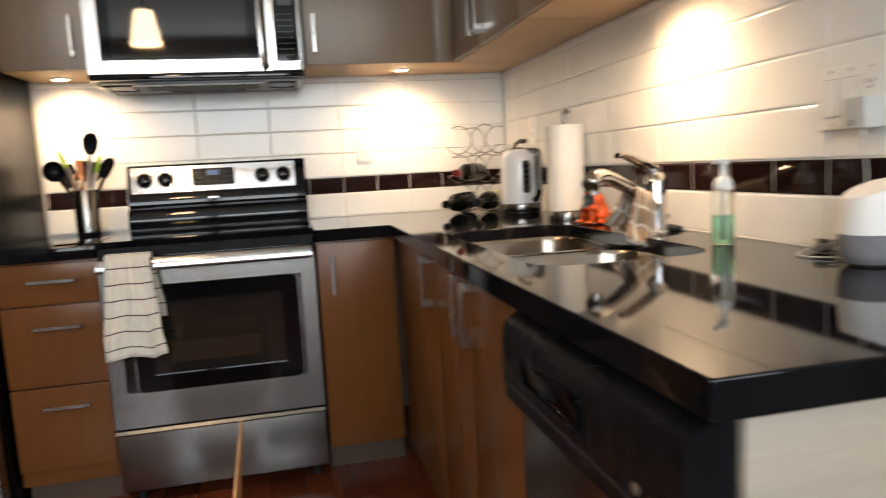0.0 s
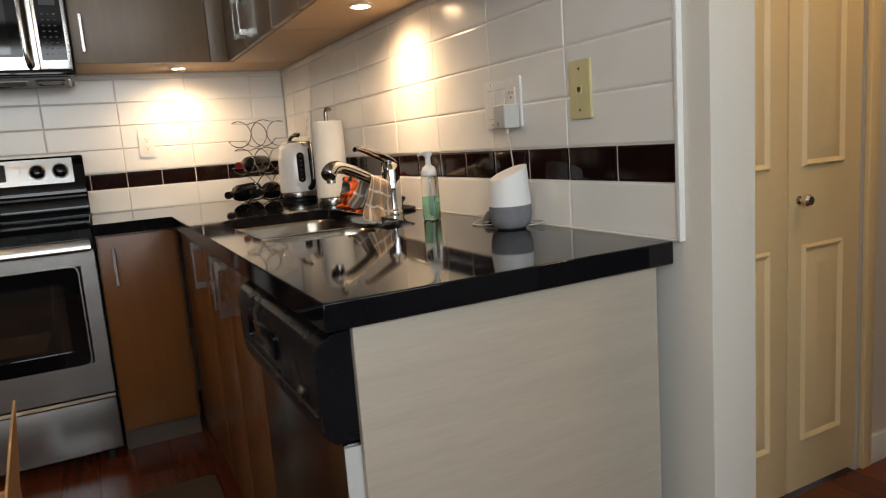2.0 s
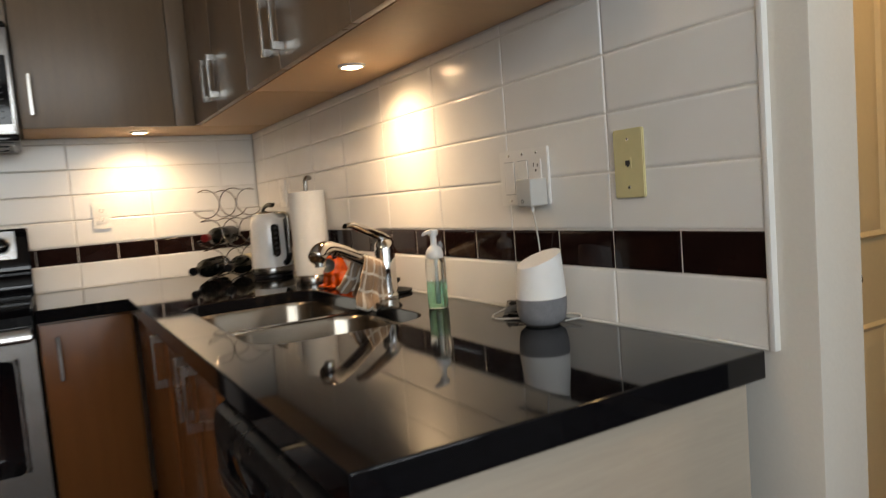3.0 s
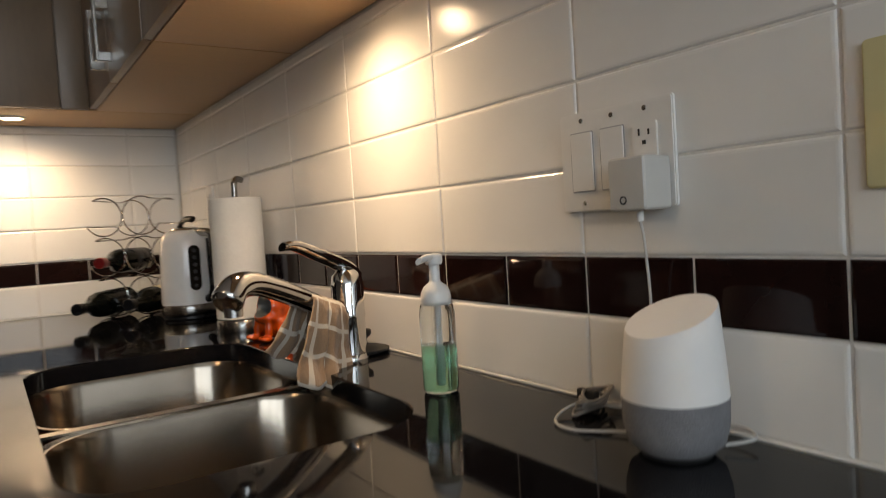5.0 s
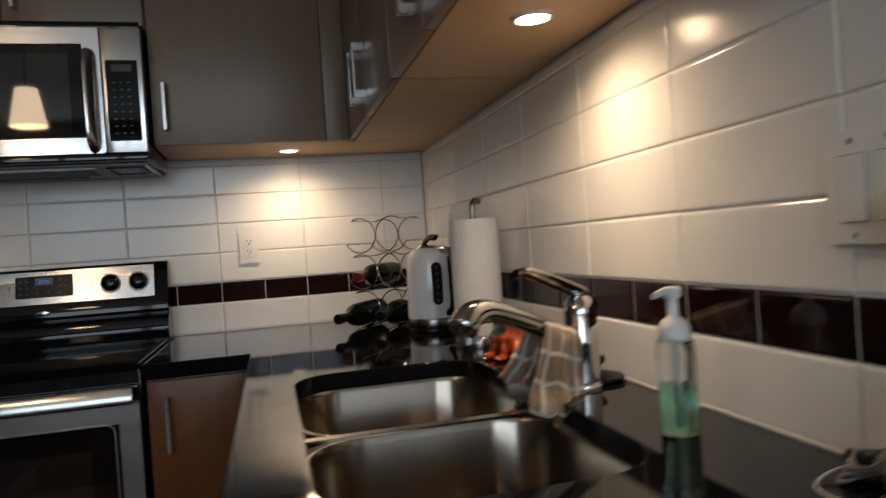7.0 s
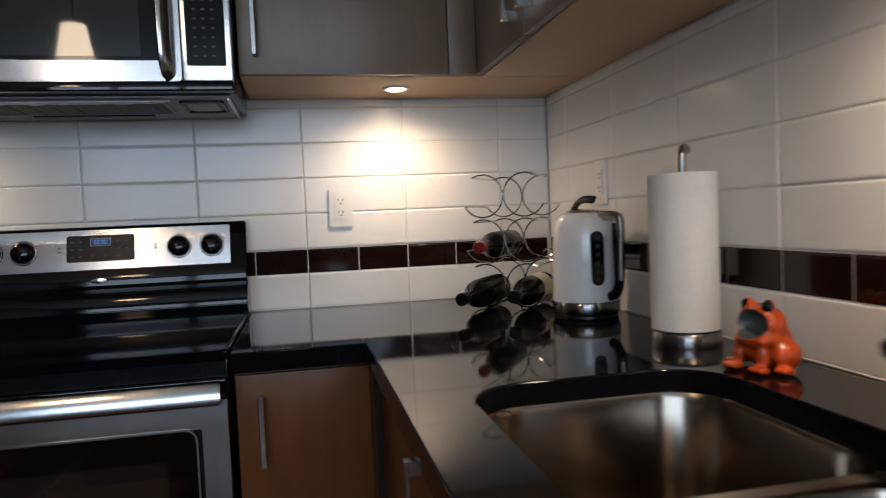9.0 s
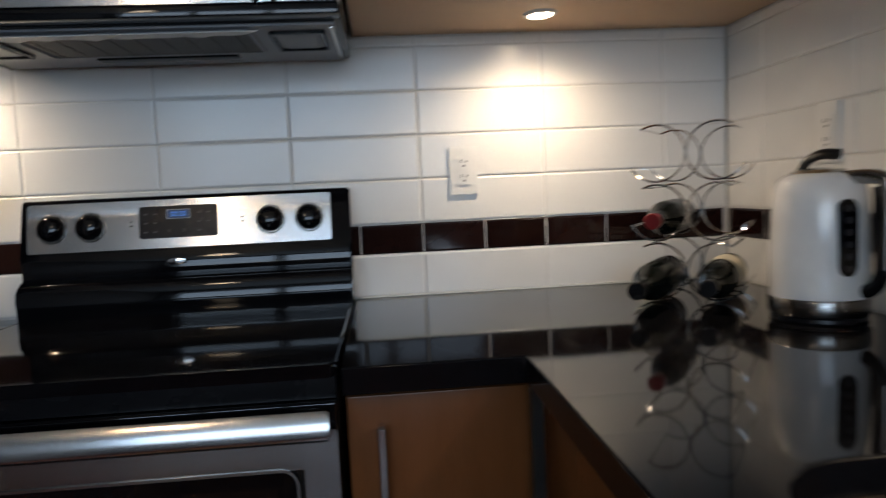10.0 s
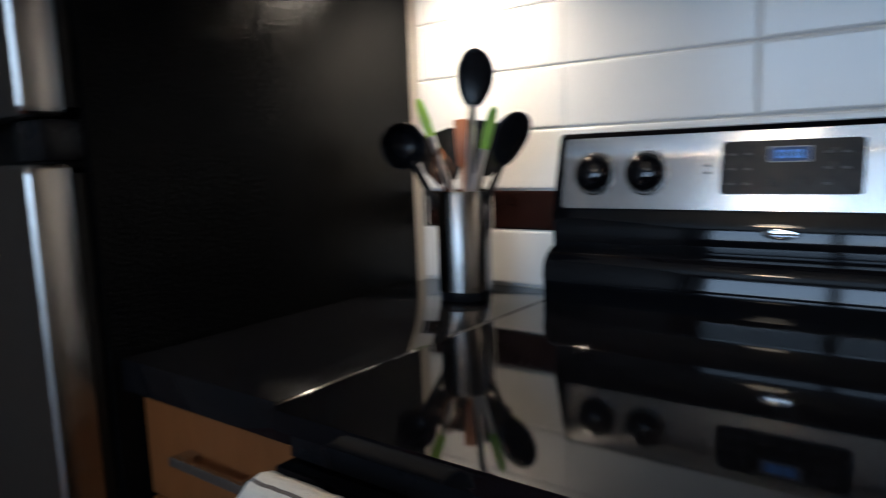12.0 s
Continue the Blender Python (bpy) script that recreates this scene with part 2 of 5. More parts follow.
def lathe(profile, steps=32, bm=None, centre=(0, 0), skew=None):
    """A turned body from (radius, z) pairs; skew(x, y, z) may tilt its top."""
    bm = bm or bmesh.new()
    rings = []
    for r, z in profile:
        if r < 1e-5:
            ring = [bm.verts.new((centre[0], centre[1], z))]
        else:
            ring = [bm.verts.new((centre[0] + r * math.cos(2 * math.pi * i / steps), centre[1] + r * math.sin(2 * math.pi * i / steps), z)) for i in range(steps)]
        rings.append(ring)
    for a, b in zip(rings, rings[1:]):
        for i in range(steps):
            j = (i + 1) % steps
            quad = [a[i % len(a)], a[j % len(a)], b[j % len(b)], b[i % len(b)]]
            quad = list(dict.fromkeys(quad))
            if len(quad) > 2:
                bm.faces.new(quad)
    if skew:
        for v in bm.verts:
            v.co = Vector(skew(*v.co))
    return bm


def tube(points, radius, bm=None, steps=10, closed=False, flat=1.0):
    """A round rod along a line of points; radius is one number or one for each point."""
    bm = bm or bmesh.new()
    pts = [Vector(p) for p in points]
    n = len(pts)
    radii = radius if isinstance(radius, (list, tuple)) else [radius] * n
    rings, up = [], None
    for i, p in enumerate(pts):
        a = pts[(i - 1) % n] if (closed or i) else p
        b = pts[(i + 1) % n] if (closed or i < n - 1) else p
        d = (b - a).normalized()
        if up is None:
            up = d.orthogonal().normalized()
        up = (up - d * up.dot(d))
        up = up.normalized() if up.length > 1e-6 else d.orthogonal().normalized()
        side = d.cross(up)
        rings.append([bm.verts.new(p + radii[i] * (math.cos(2 * math.pi * k / steps) * up + flat * math.sin(2 * math.pi * k / steps) * side)) for k in range(steps)])
    pairs = list(zip(rings, rings[1:])) + ([(rings[-1], rings[0])] if closed else [])
    for a, b in pairs:
        for k in range(steps):
            j = (k + 1) % steps
            bm.faces.new((a[k], a[j], b[j], b[k]))
    if not closed:
        bm.faces.new(rings[0])
        bm.faces.new(list(reversed(rings[-1])))
    return bm


def curve_points(controls, count=24):
    """A smooth line through the control points."""
    p = [Vector(c) for c in controls]
    p = [p[0] * 2 - p[1]] + p + [p[-1] * 2 - p[-2]]
    out = []
    spans = len(p) - 3
    for s in range(spans):
        steps = max(2, count // spans)
        for k in range(steps):
            t = k / steps
            a, b, c, d = p[s:s + 4]
            out.append(0.5 * ((2 * b) + (c - a) * t + (2 * a - 5 * b + 4 * c - d) * t * t + (3 * b - a - 3 * c + d) * t ** 3))
    out.append(p[-2])
    return out


def rounded_rect(x0, y0, x1, y1, r, n=6):
    pts = []
    for cx, cy, a0 in ((x1 - r, y1 - r, 0), (x0 + r, y1 - r, 90), (x0 + r, y0 + r, 180), (x1 - r, y0 + r, 270)):
        for k in range(n + 1):
            a = radians(a0 + 90 * k / n)
            pts.append((cx + r * math.cos(a), cy + r * math.sin(a)))
    return pts


def slab(outline, lo, hi, axis="z", bevel=0.0):
    """A flat piece with that outline, from lo to hi along the axis."""
    bm = bmesh.new()
    put = {"z": lambda u, v, w: (u, v, w), "y": lambda u, v, w: (u, w, v), "x": lambda u, v, w: (w, u, v)}[axis]
    a = [bm.verts.new(put(u, v, lo)) for u, v in outline]
    b = [bm.verts.new(put(u, v, hi)) for u, v in outline]
    n = len(outline)
    bm.faces.new(a)
    bm.faces.new(b)
    for i in range(n):
        bm.faces.new((a[i], a[(i + 1) % n], b[(i + 1) % n], b[i]))
    if bevel:
        edges = [e for e in bm.edges if (e.verts[0] in a) == (e.verts[1] in a)]
        bmesh.ops.bevel(bm, geom=edges, offset=bevel, segments=2, affect="EDGES")
    return bm


def handle_bar(name, parent, axis, at, length, out, face):
    """A flat bar pull on two square legs. axis: the way it runs; face: the way it stands out of its front."""
    bm = bmesh.new()
    a, f = Vector(axis), Vector(face)
    s = a.cross(f)
    c = Vector(at)

    def bar(p, q, w, d):
        lo_hi = [p - s * w / 2, q + s * w / 2]
        pts = [lo_hi[0], lo_hi[1]]
        lo = [min(u) for u in zip(*pts)]
        hi = [max(u) for u in zip(*pts)]
        box(lo, hi, 0.0015, bm, 1)

    half = length / 2
    bar(c - a * half + f * (out - 0.008), c + a * half + f * out, 0.012, 0)
    for k in (-1, 1):
        e = c + a * k * (half - 0.011)
        bar(e - a * 0.011, e + a * 0.011 + f * (out - 0.007), 0.010, 0)
    return part(name, bm, M_NICKEL, parent, "satin nickel bar handle")


# ---- the shell of the flat ----
CT = 0.914          # counter top
UB = 1.527          # underside of the wall cabinets
EAST, WEST, SOUTH, CEIL = 1.60, -2.90, -4.80, 2.44


def structure(name, bm, material, label, category):
    ob = part(name, bm, material)
    return tagged(ob, label, category, kind="structure")


floor = structure("floor", box((WEST, SOUTH, -0.12), (EAST, 0.13, -0.012)), M_KICK, "cherry-red laminate plank floor", "floor")
structure("ceiling", box((WEST - 0.12, SOUTH - 0.12, CEIL), (EAST + 0.12, 0.14, CEIL + 0.1)), M_CEIL, "plain white painted ceiling", "ceiling")
wall_north = structure("wall_north", box((WEST - 0.12, 0.010, -0.012), (0.12, 0.13, CEIL)), M_PAINT, "kitchen wall with white and brown tiles", "wall")
wall_east = structure("wall_east", box((0.010, -2.63, -0.012), (0.12, 0.010, CEIL), 0.004), M_PAINT, "kitchen wall with white tiles and cream end", "wall")
structure("wall_west", box((WEST - 0.12, SOUTH, -0.012), (WEST, 0.010, CEIL)), M_ROOM, "unseen plain wall, darkened to cut bounce light", "wall")
structure("wall_hall", box((EAST, SOUTH, -0.012), (EAST + 0.12, -2.10, CEIL)), M_ROOM, "plain hall wall, darkened to cut bounce light", "wall")
WX0, WX1, WZ0, WZ1 = -2.75, 0.10, 1.08, 2.32


def holed_wall(x0, x1, hx0, hx1, hz0, hz1, y0, y1):
    bm = bmesh.new()
    box((x0, y0, -0.012), (hx0, y1, CEIL), 0, bm)
    box((hx1, y0, -0.012), (x1, y1, CEIL), 0, bm)
    box((hx0, y0, hz1), (hx1, y1, CEIL), 0, bm)
    if hz0 > 0:
        box((hx0, y0, -0.012), (hx1, y1, hz0), 0, bm)
    return bm


structure("wall_south", holed_wall(WEST - 0.12, EAST + 0.12, WX0, WX1, WZ0, WZ1, SOUTH - 0.12, SOUTH), M_ROOM, "wall with a wide window, darkened to cut bounce light", "wall")
structure("wall_closet", holed_wall(0.12, EAST + 0.12, 0.46, 1.125, 0, 2.05, -2.21, -2.10), M_PAINT, "cream hall wall round a closet", "wall")
structure("closet_back", box((0.12, -1.62, -0.012), (EAST + 0.12, -1.50, CEIL)), M_PAINT, "plain closet back wall", "wall")

# Added out of view to block window light from the closet door.
structure("wall_daylight_block", box((0.22, SOUTH, -0.012), (0.32, -3.30, CEIL)), M_ROOM, "unseen added partition that keeps daylight off the closet door", "wall")
window_1 = tagged(thing("window_1", "wide white-framed window with three panes", "window"), kind="structure")
for a in range(4):
    wx = WX0 + (WX1 - WX0 - 0.06) * a / 3
    part("window_post", box((wx, SOUTH - 0.09, WZ0 + 0.06), (wx + 0.06, SOUTH - 0.03, WZ1 - 0.06), 0.004), M_TRIM, window_1)
for wz in (WZ0, WZ1 - 0.06):
    part("window_rail", box((WX0, SOUTH - 0.09, wz), (WX1, SOUTH - 0.03, wz + 0.06), 0.004), M_TRIM, window_1)
for a in range(3):
    w3 = (WX1 - WX0 - 0.06) / 3
    pane = part("pane", box((WX0 + 0.06 + a * w3, SOUTH - 0.066, WZ0 + 0.06), (WX0 + (a + 1) * w3, SOUTH - 0.060, WZ1 - 0.06)), M_PANE, window_1)
    pane.visible_shadow = False
structure("ground", box((-60, -90, -3.2), (60, SOUTH - 1.5, -3.0)), surface("far_lawn", (0.07, 0.10, 0.05), 0.9, vary=0.4, scale=0.4), "open ground outside the window", "ground")

# metal edge where the tiles end, and the hall baseboards
structure("tile_trim", box((-0.003, -2.572, CT), (0.0105, -2.5625, CEIL), 0.002), M_TRIM, "slim satin metal tile edge", "trim")
for name, lo, hi in (("baseboard", (1.150, -2.225, 0), (EAST, -2.2105, 0.095)), ("baseboard", (0.1205, -2.625, 0), (0.134, -2.23, 0.095)),
                     ("baseboard", (0.012, -2.644, 0), (0.12, -2.6305, 0.095)), ("baseboard", (EAST - 0.014, SOUTH + 0.02, 0), (EAST - 0.0005, -2.24, 0.095))):
    structure(name, box(lo, hi, 0.004), M_TRIM, "white painted baseboard along the hall", "baseboard")
structure("door_casing", box((1.1255, -2.228, 0), (1.170, -2.2105, 2.10), 0.004), M_DOOR, "cream painted door casing", "trim")


# ---- hall closet door ----
def bifold_door():
    door = tagged(thing("door_1", "cream painted panelled bifold closet door, closed", "door", (0, -2.190, 0)), kind="structure")
    for x0, x1 in ((0.470, 0.787), (0.793, 1.117)):
        leaf = part("door_leaf", box((x0, -0.016, 0.012), (x1, 0.016, 2.035), 0.003), M_DOOR, door)
        for z0, z1 in ((0.165, 0.755), (0.975, 1.900)):
            bm = bmesh.new()
            a, b = x0 + 0.055, x1 - 0.085 if x0 > 0.7 else x1 - 0.075
            rings = []
            for inset, y in ((0, -0.0155), (0.008, -0.026), (0.020, -0.0170), (0.052, -0.0275), (0.062, -0.0275)):
                rings.append([bm.verts.new((x, y, z)) for x, z in ((a + inset, z0 + inset), (b - inset, z0 + inset), (b - inset, z1 - inset), (a + inset, z1 - inset))])
            for p, q in zip(rings, rings[1:]):
                for i in range(4):
                    bm.faces.new((p[i], p[(i + 1) % 4], q[(i + 1) % 4], q[i]))
            bm.faces.new(rings[-1])
            part("raised_panel", bm, M_DOOR, leaf)
        if x0 > 0.7:
            bm = lathe([(0, 0.0), (0.013, 0.0), (0.012, 0.004), (0.006, 0.008), (0.006, 0.018), (0.015, 0.024), (0.017, 0.032), (0.012, 0.040), (0, 0.042)], 24)
            bm.transform(Matrix.Translation((0.834, -0.016, 0.885)) @ Matrix.Rotation(radians(90), 4, "X"))
            part("knob", bm, M_NICKEL, leaf, "round satin nickel knob")
    return door


bifold_door()


# Assumed fixture round the added hall bulb, out of view.
def assumed_hall_light():
    unit = thing("assumed_ceiling_light", "assumed round hall ceiling light, out of view, lit", "light", (0.95, -3.05, CEIL))
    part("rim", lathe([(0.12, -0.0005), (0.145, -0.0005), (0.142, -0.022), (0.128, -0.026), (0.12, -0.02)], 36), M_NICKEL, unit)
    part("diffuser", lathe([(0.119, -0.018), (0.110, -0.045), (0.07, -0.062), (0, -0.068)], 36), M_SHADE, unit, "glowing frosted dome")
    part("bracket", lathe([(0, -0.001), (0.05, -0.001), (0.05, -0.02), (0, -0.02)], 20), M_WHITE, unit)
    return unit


assumed_hall_light()


# ---- countertops ----
SINK = (-0.556, -1.880, -0.165, -1.085)
SPLIT = -1.468      # middle of the ledge between the bowls


def worktop():
    bm = bmesh.new()
    outer = [(-0.002, -0.002), (-0.926, -0.002), (-0.926, -0.652), (-0.655, -0.652), (-0.655, -2.555), (-0.002, -2.555)]
    hole = rounded_rect(*SINK, 0.092, 8)
    edges = []
    for ring in (outer, hole):
        vs = [bm.verts.new((x, y, CT)) for x, y in ring]
        edges += [bm.edges.new((vs[i], vs[(i + 1) % len(vs)])) for i in range(len(vs))]
    bmesh.ops.triangle_fill(bm, use_beauty=True, use_dissolve=False, edges=edges)
    out = bmesh.ops.extrude_face_region(bm, geom=list(bm.faces))
    for v in out["geom"]:
        if isinstance(v, bmesh.types.BMVert):
            v.co.z = CT - 0.042
    ob = part("worktop", bm, M_STONE)
    bev = ob.modifiers.new("edge", "BEVEL")
    bev.width, bev.segments, bev.limit_method, bev.angle_limit = 0.0025, 2, "ANGLE", radians(50)
    return tagged(ob, "polished black granite L-shaped worktop with sink cutout", "worktop")


worktop()
tagged(part("worktop", box((-1.962, -0.632, CT - 0.042), (-1.645, -0.002, CT), 0.003), M_STONE), "short polished black granite worktop by the fridge", "worktop")


# ---- base cabinets ----
def base_cabinet(label, x0, x1, y0, y1, face, doors, wood, kick=True, top=CT - 0.044):
    """A base unit whose fronts face -y or -x. doors: (from, to, z0, z1, handle place or None, handle way)."""
    unit = thing("base_cabinet", label, "cabinet", group="base cabinets")
    part("body", box((x0, y0, 0.10), (x1, y1, top), 0.001), wood, unit)
    if top < 0.8:
        part("front_rail", box((x0, y0, top + 0.0005), (x0 + 0.018, y1, CT - 0.044)), wood, unit)
    if kick:
        if face == "y":
            part("toe_kick", box((x0, y0 + 0.055, 0.0), (x1, y0 + 0.07, 0.0995)), M_KICK, unit, "dark brown toe kick")
        else:
            part("toe_kick", box((x0 + 0.055, y0, 0.0), (x0 + 0.07, y1, 0.0995)), M_KICK, unit, "dark brown toe kick")
    for a, b, z0, z1, at, way in doors:
        if face == "y":
            front = part("drawer_front" if way == "x" else "door", box((a, y0 - 0.020, z0), (b, y0 - 0.001, z1), 0.002), wood, unit)
            if at:
                handle_bar("handle", front, (1, 0, 0) if way == "x" else (0, 0, 1), (at[0], y0 - 0.020, at[1]), 0.145, 0.030, (0, -1, 0))
        else:
            front = part("door", box((x0 - 0.020, a, z0), (x0 - 0.001, b, z1), 0.002), wood, unit)
            if at:
                handle_bar("handle", front, (0, 0, 1), (x0 - 0.020, at[0], at[1]), 0.145, 0.034, (-1, 0, 0))
    return unit


FX = -0.612          # front of the right-hand carcasses
base_cabinet("brown laminate corner base cabinet beside the stove", -0.924, -0.640, -0.605, -0.012, "y",
             [(-0.921, -0.650, 0.105, 0.862, (-0.872, 0.748), "z")], M_CAB_LOW)
base_cabinet("brown laminate base cabinet in the corner", FX, -0.012, -1.272, -0.640, "x",
             [(-1.270, -0.655, 0.105, 0.862, (-1.222, 0.795), "z")], M_CAB_LOW, top=0.66)
base_cabinet("brown laminate sink base cabinet with two doors", FX, -0.012, -1.975, -1.276, "x",
             [(-1.622, -1.279, 0.105, 0.862, (-1.585, 0.795), "z"), (-1.972, -1.627, 0.105, 0.862, (-1.668, 0.790), "z")], M_CAB_LOW, top=0.66)
base_cabinet("brown laminate drawer unit with three drawers", -1.960, -1.648, -0.590, -0.012, "y",
             [(-1.957, -1.651, 0.728, 0.862, (-1.786, 0.806), "x"), (-1.957, -1.651, 0.450, 0.722, (-1.784, 0.650), "x"),
              (-1.957, -1.651, 0.160, 0.444, (-1.786, 0.378), "x")], M_CAB_LOW)
tagged(part("end_panel", box((-0.613, -2.546, 0.0), (-0.036, -2.532, CT - 0.0435), 0.0015), M_PANEL), "pale grained laminate end panel of the counter", "panel")


# ---- dishwasher ----
def dishwasher():
    unit = thing("dishwasher", "black and stainless dishwasher under the granite counter", "dishwasher")
    y0, y1 = -2.529, -1.980
    part("body", box((-0.600, y0, 0.02), (-0.02, y1, CT - 0.046)), M_MATT, unit)
    door = part("door", box((-0.638, y0, 0.105), (-0.601, y1, 0.693), 0.004), M_STEEL, unit, "brushed steel door")
    part("door_edge", box((-0.6375, y0 - 0.0022, 0.115), (-0.602, y0 + 0.001, 0.688)), M_DULL, door, "pale door edge")
    bm = slab([(-0.600, 0.697), (-0.648, 0.697), (-0.664, 0.712), (-0.668, 0.760), (-0.668, 0.825), (-0.662, 0.848), (-0.640, 0.862), (-0.600, 0.866)], y0 - 0.003, y1, "y", 0.002)
    panel = part("control_panel", bm, M_MATT, unit, "black plastic control panel")
    part("latch_recess", box((-0.671, -2.30, 0.770), (-0.6675, -2.09, 0.812), 0.006), M_GLASS, panel)
    part("trim_line", box((-0.6705, y0 + 0.006, 0.742), (-0.6675, y1 - 0.006, 0.7455)), M_GREY, panel)
    bm = lathe([(0, 0), (0.021, 0), (0.020, 0.010), (0.012, 0.016), (0, 0.016)], 24)
    bm.transform(Matrix.Translation((-0.6675, -2.440, 0.760)) @ Matrix.Rotation(radians(-90), 4, "Y") @ Matrix.Scale(0.36, 4))
    part("badge", bm, M_KICK, panel, "small dark amber badge")
    part("toe_plate", box((-0.560, y0, 0.0), (-0.555, y1, 0.10)), M_MATT, unit)
    return unit


dishwasher()


# ---- stove ----
SX0, SX1 = -1.640, -0.930


def ring_frame(x0, z0, x1, z1, r, wide, y0, y1):
    """A flat rounded frame standing in a plane of constant y."""
    bm = bmesh.new()
    o = rounded_rect(x0, z0, x1, z1, r)
    i = rounded_rect(x0 + wide, z0 + wide, x1 - wide, z1 - wide, max(0.004, r - wide))
    n = len(o)
    loops = [[bm.verts.new((u, y, v)) for u, v in pts] for pts, y in ((o, y1), (o, y0), (i, y0), (i, y1))]
    for a, b in zip(loops, loops[1:] + loops[:1]):
        for k in range(n):
            bm.faces.new((a[k], a[(k + 1) % n], b[(k + 1) % n], b[k]))
    return bm


def stove():
    unit = thing("stove", "stainless and black electric range with glass cooktop", "stove")
    part("body", box((SX0 + 0.003, -0.630, 0.045), (SX1 - 0.003, -0.010, 0.903), 0.002), M_BLACK, unit)
    for fx in (SX0 + 0.05, SX1 - 0.05):
        for fy in (-0.58, -0.06):
            part("foot", lathe([(0, 0), (0.018, 0), (0.018, 0.046), (0, 0.046)], 12, centre=(fx, fy)), M_RUBBER, unit)
    top = part("cooktop", slab(rounded_rect(SX0, -0.664, SX1, -0.100, 0.012), 0.904, 0.924, "z", 0.005), M_GLASS, unit, "black ceramic glass cooktop")
    for ex in (SX0 + 0.004, SX1 - 0.004):
        part("side_trim", tube([(ex, -0.655, 0.9215), (ex, -0.12, 0.9215)], 0.0035, steps=8), M_BLACK, top)
    # backguard with rounded lower step
    prof = [(-0.012, 0.915), (-0.112, 0.915), (-0.1180, 0.919), (-0.1185, 0.926), (-0.1205, 0.940), (-0.1236, 0.950), (-0.1240, 0.956), (-0.1226, 0.964), (-0.1206, 0.974), (-0.1182, 0.984), (-0.1152, 0.993), (-0.109, 0.999), (-0.087, 1.001),
            (-0.0880, 1.006), (-0.0872, 1.046), (-0.084, 1.052), (-0.060, 1.172), (-0.055, 1.179), (-0.045, 1.181), (-0.012, 1.181)]
    guard = part("backguard", slab(prof, SX0 + 0.001, SX1 + 0.003, "x", 0.004), M_BLACK, unit, "glossy black backguard")
    lean = math.atan2(0.024, 0.120)

    def on_guard(bm, x, up):
        bm.transform(Matrix.Translation((x, -0.0815 + up * math.sin(lean), 1.065 + up * math.cos(lean))) @ Matrix.Rotation(-lean, 4, "X"))
        return bm

    panel = part("control_panel", on_guard(slab(rounded_rect(-0.327, 0.0, 0.327, 0.108, 0.006), -0.0035, 0.006, "y", 0.001), -1.297, 0.0), M_STEEL_LIT, guard, "brushed steel control panel")
    part("display", on_guard(slab(rounded_rect(-0.084, 0.0, 0.084, 0.071, 0.005), -0.0065, -0.0036, "y", 0.001), -1.303, 0.022), M_MATT, panel, "dark grey clock display")
    part("clock_window", on_guard(box((-0.024, -0.0074, 0.043), (0.024, -0.0067, 0.061)), -1.303, 0.022), M_LCD, panel, "blue lit clock window")
    part("clock_border", on_guard(ring_frame(-0.0255, 0.0415, 0.0255, 0.0625, 0.001, 0.0013, -0.0076, -0.0067), -1.303, 0.022), M_MARK, panel)
    for dx in (-0.013, -0.005, 0.005, 0.013):
        part("clock_digit", on_guard(ring_frame(dx - 0.0028, 0.0465, dx + 0.0028, 0.0575, 0.0008, 0.0013, -0.0079, -0.0075), -1.303, 0.022), M_DIGIT, panel, "blue lit clock digit")
    for dx, dz in ((-0.020, 0.012), (0.012, 0.012), (0.050, 0.034), (0.050, 0.052)):
        part("key", on_guard(box((dx - 0.004, -0.0072, dz), (dx + 0.004, -0.0066, dz + 0.007)), -1.303, 0.022), M_INK, panel)
    for kx in (-0.070, -0.050, 0.044, 0.064):
        for kz in (0.012, 0.032, 0.052):
            if (kx, kz) != (0.064, 0.012):
                part("key", on_guard(box((kx - 0.004, -0.0072, kz), (kx + 0.004, -0.0066, kz + 0.003)), -1.303, 0.022), M_FAINT, panel)
    for kx in (-1.572, -1.491, -1.104, -1.018):
        knob = part("dial", on_guard(_knob(), kx, 0.053), M_BLACK, panel, "black rotary knob")
        ring = lathe([(0.0275, 0.0), (0.0335, 0.0), (0.0330, 0.005), (0.0312, 0.007), (0.0285, 0.007), (0.0275, 0.0)], 40)
        ring.transform(Matrix.Rotation(radians(90), 4, "X"))
        part("dial_ring", on_guard(ring, kx, 0.053), M_STEEL, panel)
        for k in range(5):
            a = radians(-60 + 30 * k)
            part("dial_mark", on_guard(box((0.037 * math.sin(a) - 0.001, -0.0042, 0.037 * math.cos(a) - 0.001), (0.037 * math.sin(a) + 0.001, -0.0034, 0.037 * math.cos(a) + 0.001)), kx, 0.053), M_INK, panel)
    for kx in (-1.405, -1.165):
        for up in (0.050, 0.060):
            part("printed_mark", on_guard(box((-0.003, -0.0042, 0), (0.003, -0.0034, 0.003)), kx, up), M_INK, panel)
    badge = lathe([(0, 0.0), (0.022, 0.0), (0.020, 0.004), (0, 0.006)], 32)
    badge.transform(Matrix.Translation((-1.309, -0.0895, 1.036)) @ Matrix.Diagonal((1, 1, 0.34, 1)) @ Matrix.Rotation(radians(90), 4, "X"))
    part("badge", badge, M_CHROME, guard, "small oval chrome badge")
    # oven door
    part("vent_strip", box((SX0 + 0.006, -0.640, 0.868), (SX1 - 0.006, -0.628, 0.902)), M_MATT, unit)
